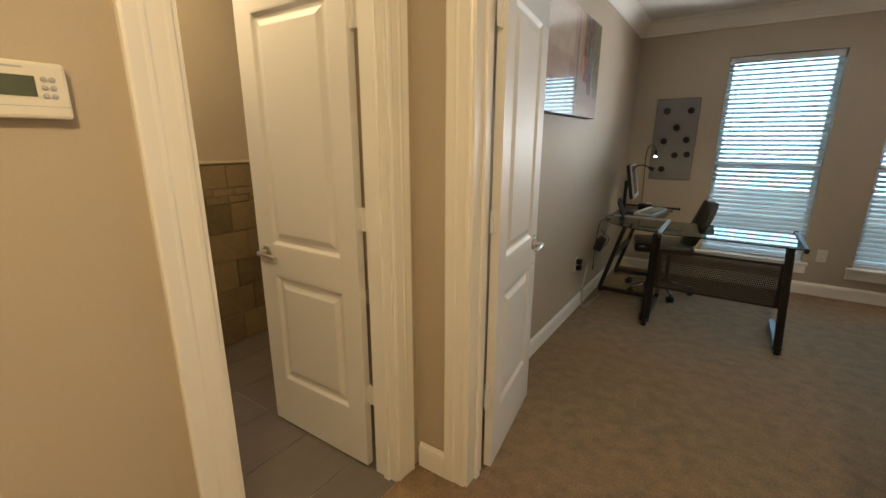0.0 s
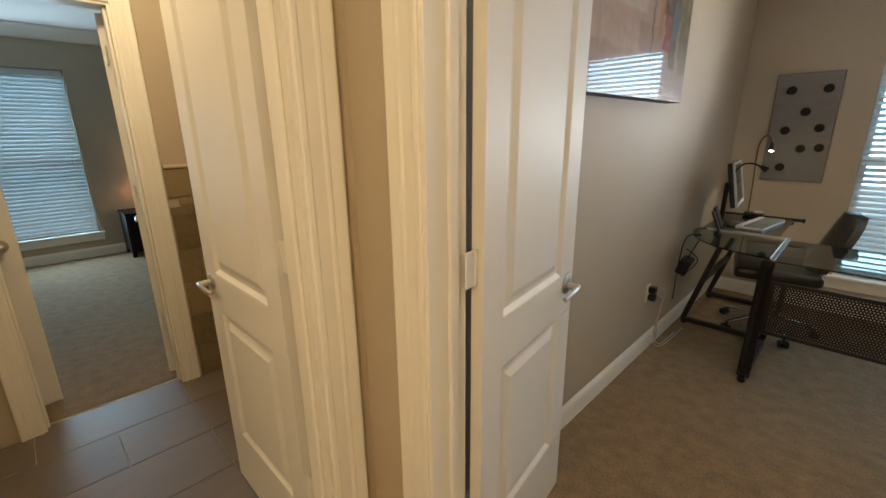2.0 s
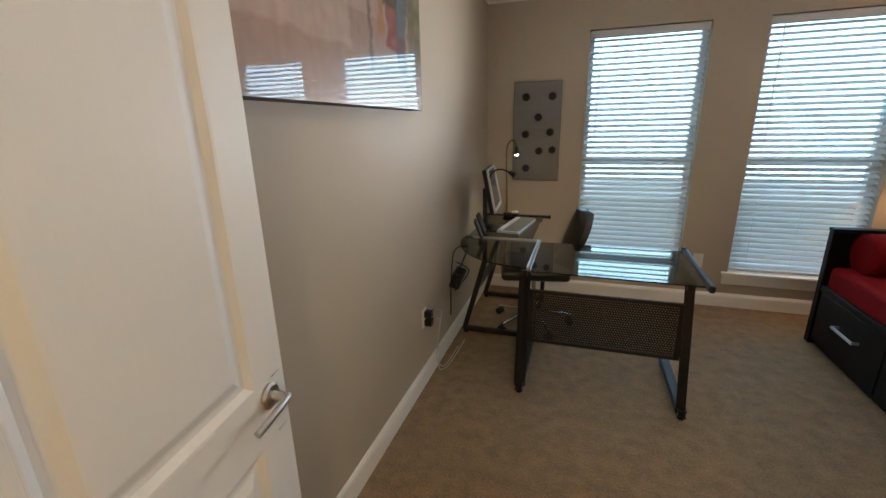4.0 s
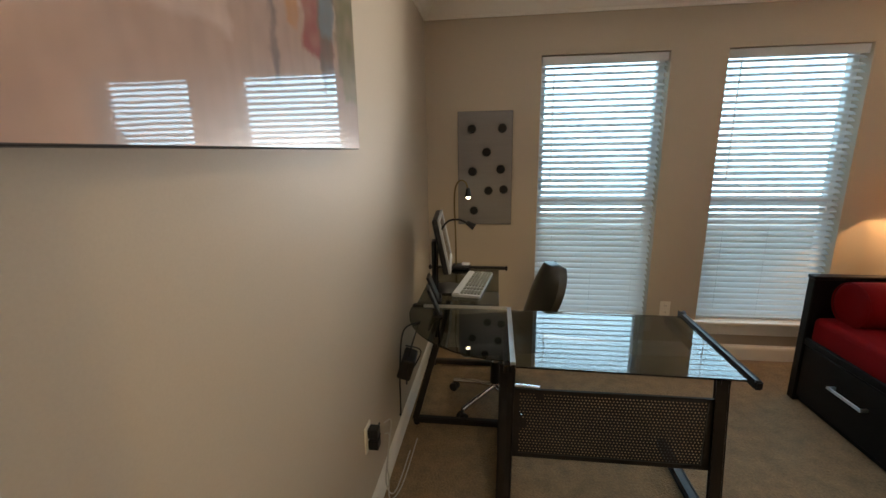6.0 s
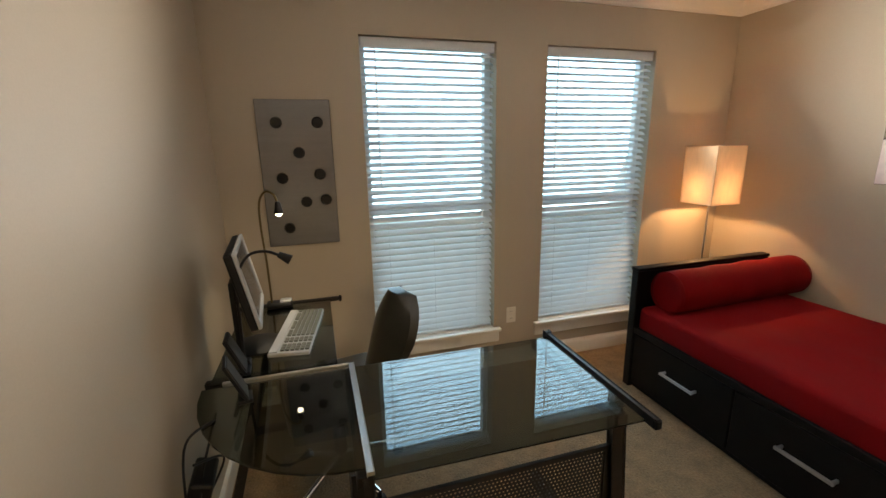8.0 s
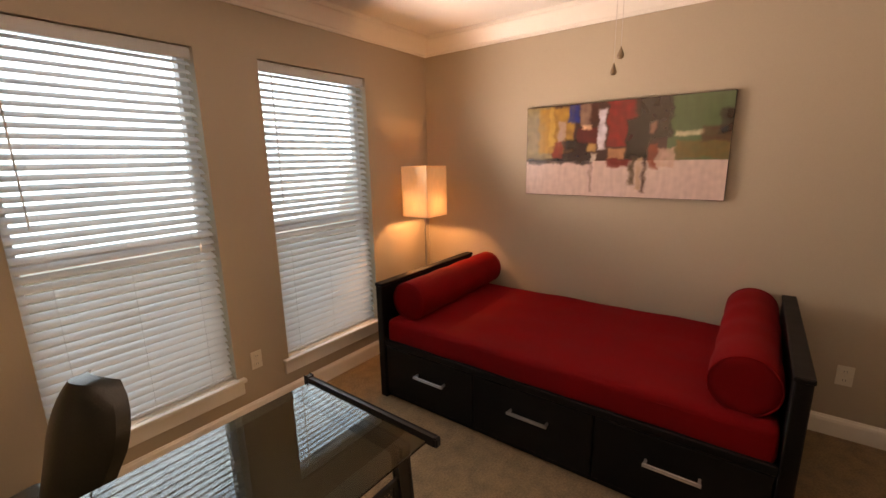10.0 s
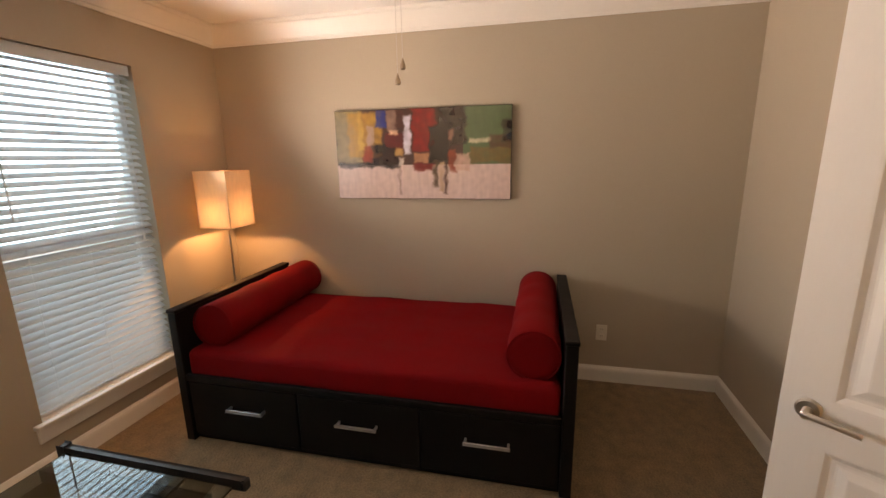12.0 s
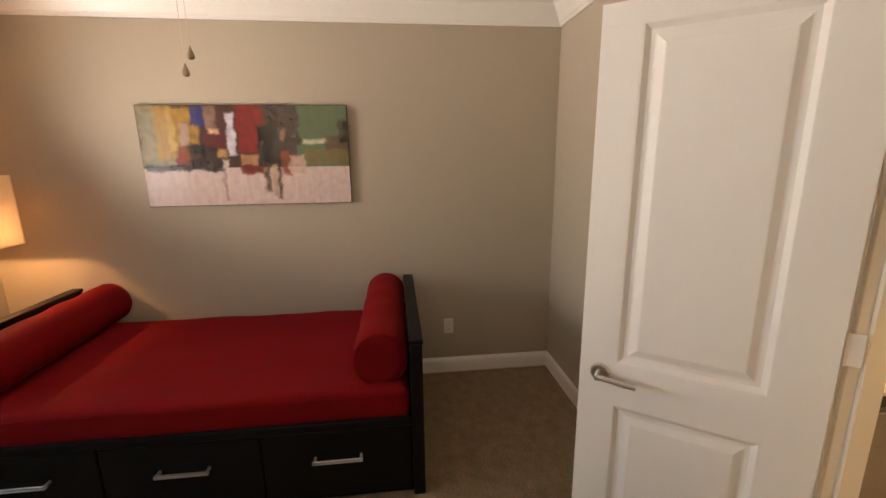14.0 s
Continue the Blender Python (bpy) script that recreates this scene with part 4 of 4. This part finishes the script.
part("joint_rail", bar(bmesh.new(), (0.10, 4.137, DZ + 0.003), (0.541, 4.137, DZ + 0.003), 0.012, 0.018, 0.003), ALU, root, "pale aluminium rail")
for a, b in (((1.392, 3.50, DZ - 0.004), (1.398, 4.125, DZ - 0.004)), ((0.02, 4.935, DZ - 0.004), (0.545, 4.935, DZ - 0.004))):
    part("end_rail", bar(bmesh.new(), a, b, 0.020, 0.024, 0.004), DARKMETAL, root)
    for e in (a, b):
        d = (Vector(b) - Vector(a)).normalized() * (0.018 if e is b else -0.018)
        part("end_cap", bar(bmesh.new(), Vector(e), Vector(e) + d, 0.026, 0.034, 0.005), PLASTIC, root)
# the two frames of the return
for x0, x1 in ((0.532, 0.522), (1.325, 1.365)):
    part("leg", bar(bmesh.new(), (x1, 3.575, 0.03), (x0, 3.585, DZ - 0.025), 0.034, 0.034, 0.005), DARKMETAL, root)
    part("top_bar", bar(bmesh.new(), (x0, 3.56, DZ - 0.027), (x0 + 0.005, 4.11, DZ - 0.027), 0.034, 0.030, 0.004), DARKMETAL, root)
    part("floor_bar", bar(bmesh.new(), (x1, 3.545, 0.032), (x1, 4.13, 0.032), 0.034, 0.034, 0.005), DARKMETAL, root)
    for y in (3.555, 4.115):
        part("foot", rod(bmesh.new(), (x1, y, 0.0), (x1, y, 0.016), 0.018, 14), PLASTIC, root)
# the two frames of the side part, with slanted uprights at the wall
for y in (4.195, 4.90):
    part("floor_bar", bar(bmesh.new(), (0.012, y, 0.03), (0.535, y, 0.03), 0.036, 0.036, 0.005), DARKMETAL, root)
    part("slanted_leg", bar(bmesh.new(), (0.025, y, 0.04), (0.215, y, DZ - 0.03), 0.034, 0.036, 0.005), DARKMETAL, root)
    part("top_bar", bar(bmesh.new(), (0.03, y, DZ - 0.024), (0.50, y, DZ - 0.024), 0.030, 0.030, 0.004), DARKMETAL, root)
    # chrome on the nearer post imitates bright reflections on a dark tube
    part("front_post", bar(bmesh.new(), (0.525, y, 0.045), (0.525, y, 0.30), 0.024, 0.024, 0.004), CHROME if y < 4.5 else DARKMETAL, root)
    for x in (0.03, 0.52):
        part("foot", rod(bmesh.new(), (x, y, 0.0), (x, y, 0.014), 0.018, 14), PLASTIC, root)
part("stretcher", bar(bmesh.new(), (0.12, 4.21, 0.38), (0.12, 4.885, 0.38), 0.025, 0.03, 0.004), DARKMETAL, root)

# perforated modesty panel
PX0, PX1, PZ0, PZ1, PY = 0.552, 1.325, 0.315, 0.628, 3.592
verts, faces = [], []
cell = 0.0132
nx, nz = int((PX1 - PX0 - 0.05) / cell), int((PZ1 - PZ0 - 0.03) / cell)
ox, oz = (PX0 + PX1 - nx * cell) / 2, (PZ0 + PZ1 - nz * cell) / 2
for j in range(nz):
    for i in range(nx):
        cx, cz = ox + (i + 0.5) * cell, oz + (j + 0.5) * cell
        b = len(verts)
        hsz = cell / 2
        sq = [(-1, -1), (0, -1), (1, -1), (1, 0), (1, 1), (0, 1), (-1, 1), (-1, 0)]
        shift = hsz * 0.45 * (1 if j % 2 else -1)
        verts += [(cx + u * hsz, PY, cz + v * hsz) for u, v in sq]
        verts += [(cx + shift * 0.9 + 0.0031 * math.cos(math.radians(225 + 45 * k)), PY, cz + 0.0031 * math.sin(math.radians(225 + 45 * k))) for k in range(8)]
        faces += [(b + k, b + (k + 1) % 8, b + 8 + (k + 1) % 8, b + 8 + k) for k in range(8)]
me = bpy.data.meshes.new("perforated_sheet")
me.from_pydata(verts, [], faces)
me.materials.append(DARKMETAL)
ob = new("perforated_sheet", me)
ob.parent = root
tagged(ob, "dark perforated steel modesty panel")
x0p, x1p, z0p, z1p = ox, ox + nx * cell, oz, oz + nz * cell
part("panel_rim", boxes(((PX0, PY - 0.006, PZ0), (x0p, PY + 0.006, PZ1)), ((x1p, PY - 0.006, PZ0), (PX1, PY + 0.006, PZ1)), ((x0p, PY - 0.006, PZ0), (x1p, PY + 0.006, z0p)), ((x0p, PY - 0.006, z1p), (x1p, PY + 0.006, PZ1))), DARKMETAL, root)

# ---- office: on the desk ----
root = thing("monitor", pose(0.19, 4.44, DZ, 0, 0, 5), "flat computer monitor with a silver bezel, switched off", "monitor")
back = part("housing", box(bmesh.new(), (-0.03, -0.2, -0.155), (0.0, 0.2, 0.155), 0.008, 2), PLASTIC, root, m=pose(-0.012, 0, 0.30, 0, -11, 0))
bm = bmesh.new()
for lo, hi in (((0, -0.2, -0.155), (0.014, -0.182, 0.155)), ((0, 0.182, -0.155), (0.014, 0.2, 0.155)), ((0, -0.182, -0.155), (0.014, 0.182, -0.128)), ((0, -0.182, 0.137), (0.014, 0.182, 0.155))):
    box(bm, lo, hi, 0.003)
part("bezel", bm, GREYPLASTIC, back, "silver grey bezel")
part("screen", box(bmesh.new(), (0.0, -0.182, -0.128), (0.008, 0.182, 0.137)), SCREEN, back, "dark screen")
part("stand", box(bmesh.new(), (-0.085, -0.04, 0.01), (-0.06, 0.04, 0.30), 0.006, 2), PLASTIC, root)
part("foot", lathe(bmesh.new(), [(0.02, 0), (0.105, 0), (0.105, 0.008), (0.085, 0.014), (0.02, 0.018)], 32), PLASTIC, root, smooth=True)

root = thing("keyboard", pose(0.35, 4.52, DZ, 0, 0, -8), "grey computer keyboard on the glass desk", "keyboard")
part("case", box(bmesh.new(), (-0.085, -0.235, 0.0), (0.08, 0.235, 0.018), 0.005, 2), GREYPLASTIC, root)
part("media_strip", box(bmesh.new(), (-0.08, -0.23, 0.018), (-0.045, 0.23, 0.024), 0.002), GREYPLASTIC, root)
me = mesh_of("key", box(bmesh.new(), (-0.008, -0.008, 0), (0.008, 0.008, 0.008), 0.0018), KEYCAP)
for i in range(6):
    for j in range(22):
        if j in (15, 18) or (i == 0 and j in (1, 6, 11)):
            continue
        piece("key", me, root, pose(-0.029 + i * 0.0195, 0.213 - j * 0.0203, 0.018))

root = thing("desk_lamp", pose(0.24, 4.86, DZ), "gooseneck desk lamp, lit, with a slim brass neck", "desk lamp")
part("base", box(bmesh.new(), (-0.065, -0.005, 0), (0.065, 0.065, 0.034), 0.014, 3), PLASTIC, root, smooth=True)
part("base_cap", box(bmesh.new(), (0.005, 0.003, 0.030), (0.062, 0.057, 0.042), 0.006, 3), GREYPLASTIC, root, "curved silver cap of the base", True)
neck = spline([(-0.035, 0.02, 0.028), (-0.035, 0.0, 0.25), (-0.04, -0.02, 0.45), (-0.03, -0.05, 0.57), (0.005, -0.09, 0.622), (0.045, -0.125, 0.61), (0.06, -0.138, 0.565)], 8)
part("neck", tube(bmesh.new(), neck, 0.0055, 10), BRASS, root, "thin dull brass gooseneck", True)
head = part("head", lathe(bmesh.new(), [(0.008, 0.58), (0.013, 0.572), (0.017, 0.545), (0.024, 0.523), (0.021, 0.523), (0.012, 0.545)], 18, (0.06, -0.14, 0)), DARKMETAL, root, smooth=True)
part("bulb", lathe(bmesh.new(), [(0.006, 0.545), (0.014, 0.532), (0.016, 0.522), (0.010, 0.513), (0.003, 0.51)], 14, (0.06, -0.14, 0)), BULB, head, "lit bulb", True).visible_shadow = False

root = thing("task_light", pose(0.16, 4.26, DZ), "small black gooseneck light bent out beside the monitor", "desk lamp")
part("clip", box(bmesh.new(), (-0.02, -0.02, 0.0), (0.02, 0.02, 0.03), 0.004), PLASTIC, root)
part("neck", tube(bmesh.new(), spline([(0, 0, 0.02), (0.0, 0.0, 0.2), (0.015, -0.01, 0.36), (0.06, -0.02, 0.44), (0.12, -0.03, 0.455), (0.17, -0.03, 0.435)], 8), 0.0055, 8), PLASTIC, root, smooth=True)
part("head", rod(bmesh.new(), (0.165, -0.03, 0.44), (0.205, -0.03, 0.415), 0.011, 14, 0.019), PLASTIC, root, smooth=True)


def speaker(m, label):
    root = thing("speaker", m, label, "speaker", "computer speakers on the desk")
    back = part("cabinet", box(bmesh.new(), (-0.006, -0.05, 0.003), (0.006, 0.05, 0.15), 0.003, 2), PLASTIC, root, m=pose(0, 0, 0.012, 0, -22, 0))
    part("grille", box(bmesh.new(), (0.006, -0.044, 0.01), (0.008, 0.044, 0.144), 0.002), DARKMETAL, back, "dark mesh grille")
    for y in (-0.0505, 0.0505):
        part("trim", box(bmesh.new(), (0.001, y - 0.001, 0.01), (0.005, y + 0.001, 0.145)), PLASTIC, back)
    part("foot", box(bmesh.new(), (-0.03, -0.034, 0), (0.015, 0.034, 0.014), 0.003), PLASTIC, root)


speaker(pose(0.17, 4.215, DZ, 0, 0, 4), "slim black flat-panel speaker leaning back beside the monitor")
speaker(pose(0.20, 4.02, DZ, 0, 0, 10), "slim black flat-panel speaker leaning back on the corner glass")

bm = bmesh.new()
pts = [(0.09, 4.05, 0.70), (0.06, 3.92, 0.58), (0.07, 3.80, 0.50), (0.05, 3.92, 0.46), (0.10, 4.02, 0.55), (0.06, 3.86, 0.66), (0.05, 3.98, 0.42), (0.09, 3.90, 0.56), (0.05, 3.80, 0.62)]
tube(bm, spline(pts[:6], 8), 0.004, 6)
tube(bm, spline([(0.12, 3.92, DZ + 0.004), (0.05, 3.86, DZ - 0.02), (0.03, 3.84, 0.55), (0.03, 3.82, 0.33), (0.02, 3.84, 0.3)], 8), 0.004, 6)
tagged(part("computer_cable", bm, PLASTIC, smooth=True), "loose black computer cable hanging behind the desk corner", "cable")
root = thing("power_brick", pose(0.05, 3.94, 0.52, 0, 18, 4), "black power brick hanging in the cables", "power brick")
part("body", box(bmesh.new(), (-0.04, -0.07, -0.055), (0.03, 0.07, 0.055), 0.01, 2), PLASTIC, root)
part("label_plate", box(bmesh.new(), (0.03, -0.02, -0.02), (0.0308, 0.02, 0.01)), GREYPLASTIC, root, "pale label")

# ---- office: chair ----
root = thing("office_chair", pose(0.485, 4.46, 0, 0, 0, -79), "black leather office chair on a chrome star base", "chair")
bm = bmesh.new()
n = 10
front, rear = [], []
for j in range(n + 1):
    v = j / n
    half = 0.2 * math.sqrt(1 - (max(0.0, v - 0.55) / 0.50) ** 2) * (0.72 + 0.28 * min(1, v / 0.5))
    rowf, rowr = [], []
    for i in range(9):
        u = i / 4 - 1
        yb = 0.23 - 0.10 * (1 - u * u) * 0.4 + 0.14 * v
        z = 0.51 + 0.40 * v - 0.02 * u * u * v
        rowf.append(bm.verts.new((u * half, yb - 0.022 - 0.018 * (1 - u * u), z)))
        rowr.append(bm.verts.new((u * half, yb + 0.022, z)))
    front.append(rowf)
    rear.append(rowr)
for g, flip in ((front, False), (rear, True)):
    for j in range(n):
        for i in range(8):
            f = (g[j][i], g[j][i + 1], g[j + 1][i + 1], g[j + 1][i])
            bm.faces.new(f[::-1] if flip else f)
rim = [front[0][i] for i in range(9)] + [front[j][8] for j in range(1, n + 1)] + [front[n][i] for i in range(7, -1, -1)] + [front[j][0] for j in range(n - 1, 0, -1)]
rim2 = [rear[0][i] for i in range(9)] + [rear[j][8] for j in range(1, n + 1)] + [rear[n][i] for i in range(7, -1, -1)] + [rear[j][0] for j in range(n - 1, 0, -1)]
for k in range(len(rim)):
    bm.faces.new((rim[k], rim2[k], rim2[(k + 1) % len(rim)], rim[(k + 1) % len(rim)]))
part("backrest", bm, LEATHER, root, smooth=True)
bm = box(bmesh.new(), (-0.24, -0.24, 0.43), (0.24, 0.24, 0.51), 0.03, 4)
part("seat", bm, LEATHER, root, smooth=True)
part("back_bracket", bar(bmesh.new(), (0, 0.05, 0.42), (0, 0.25, 0.44), 0.06, 0.012, 0.003), PLASTIC, root)
part("back_spine", bar(bmesh.new(), (0, 0.245, 0.43), (0, 0.262, 0.66), 0.06, 0.012, 0.003), PLASTIC, root)
part("gas_lift", rod(bmesh.new(), (0, 0, 0.10), (0, 0, 0.43), 0.024, 16), CHROME, root, smooth=True)
part("lift_cover", rod(bmesh.new(), (0, 0, 0.14), (0, 0, 0.28), 0.032, 16, 0.027), PLASTIC, root, smooth=True)
for k in range(5):
    a = k * math.tau / 5 + 0.35
    c, s = math.cos(a), math.sin(a)
    part("base_arm", tube(bmesh.new(), [(0.02 * c, 0.02 * s, 0.115), (0.15 * c, 0.15 * s, 0.10), (0.29 * c, 0.29 * s, 0.072)], 0.015, 10), CHROME, root, smooth=True)
    w = part("caster", rod(bmesh.new(), (0.29 * c, 0.29 * s, 0.04), (0.29 * c, 0.29 * s, 0.075), 0.008, 8), PLASTIC, root)
    for q in (-1, 1):
        part("wheel", rod(bmesh.new(), (0.29 * c - q * s * 0.006, 0.29 * s + q * c * 0.006, 0.027), (0.29 * c - q * s * 0.024, 0.29 * s + q * c * 0.024, 0.027), 0.027, 16), PLASTIC, w)

# ---- office: pull chains of the ceiling fan ----
root = thing("fan_pull_chain", pose(1.75, 3.125, ZC), "pull chains with tan teardrop wooden tags hanging from the ceiling", "pull chain")
part("canopy", lathe(bmesh.new(), [(0.01, 0), (0.075, 0), (0.075, -0.02), (0.05, -0.05), (0.012, -0.06)], 28), TRIM, root, "white ceiling canopy", True)
for dx, dy, z in ((0.0, -0.008, 1.882 - ZC), (0.0, 0.008, 1.843 - ZC)):
    ch = part("chain", rod(bmesh.new(), (dx, dy, -0.05), (dx, dy, z), 0.0006, 6), NICKEL, root)
    part("tag", lathe(bmesh.new(), [(0.001, z), (0.003, z - 0.006), (0.0075, z - 0.018), (0.0085, z - 0.024), (0.007, z - 0.029), (0.002, z - 0.031)], 16, (dx, dy, 0)), WOODTAG, ch, "tan wooden teardrop tag", True)
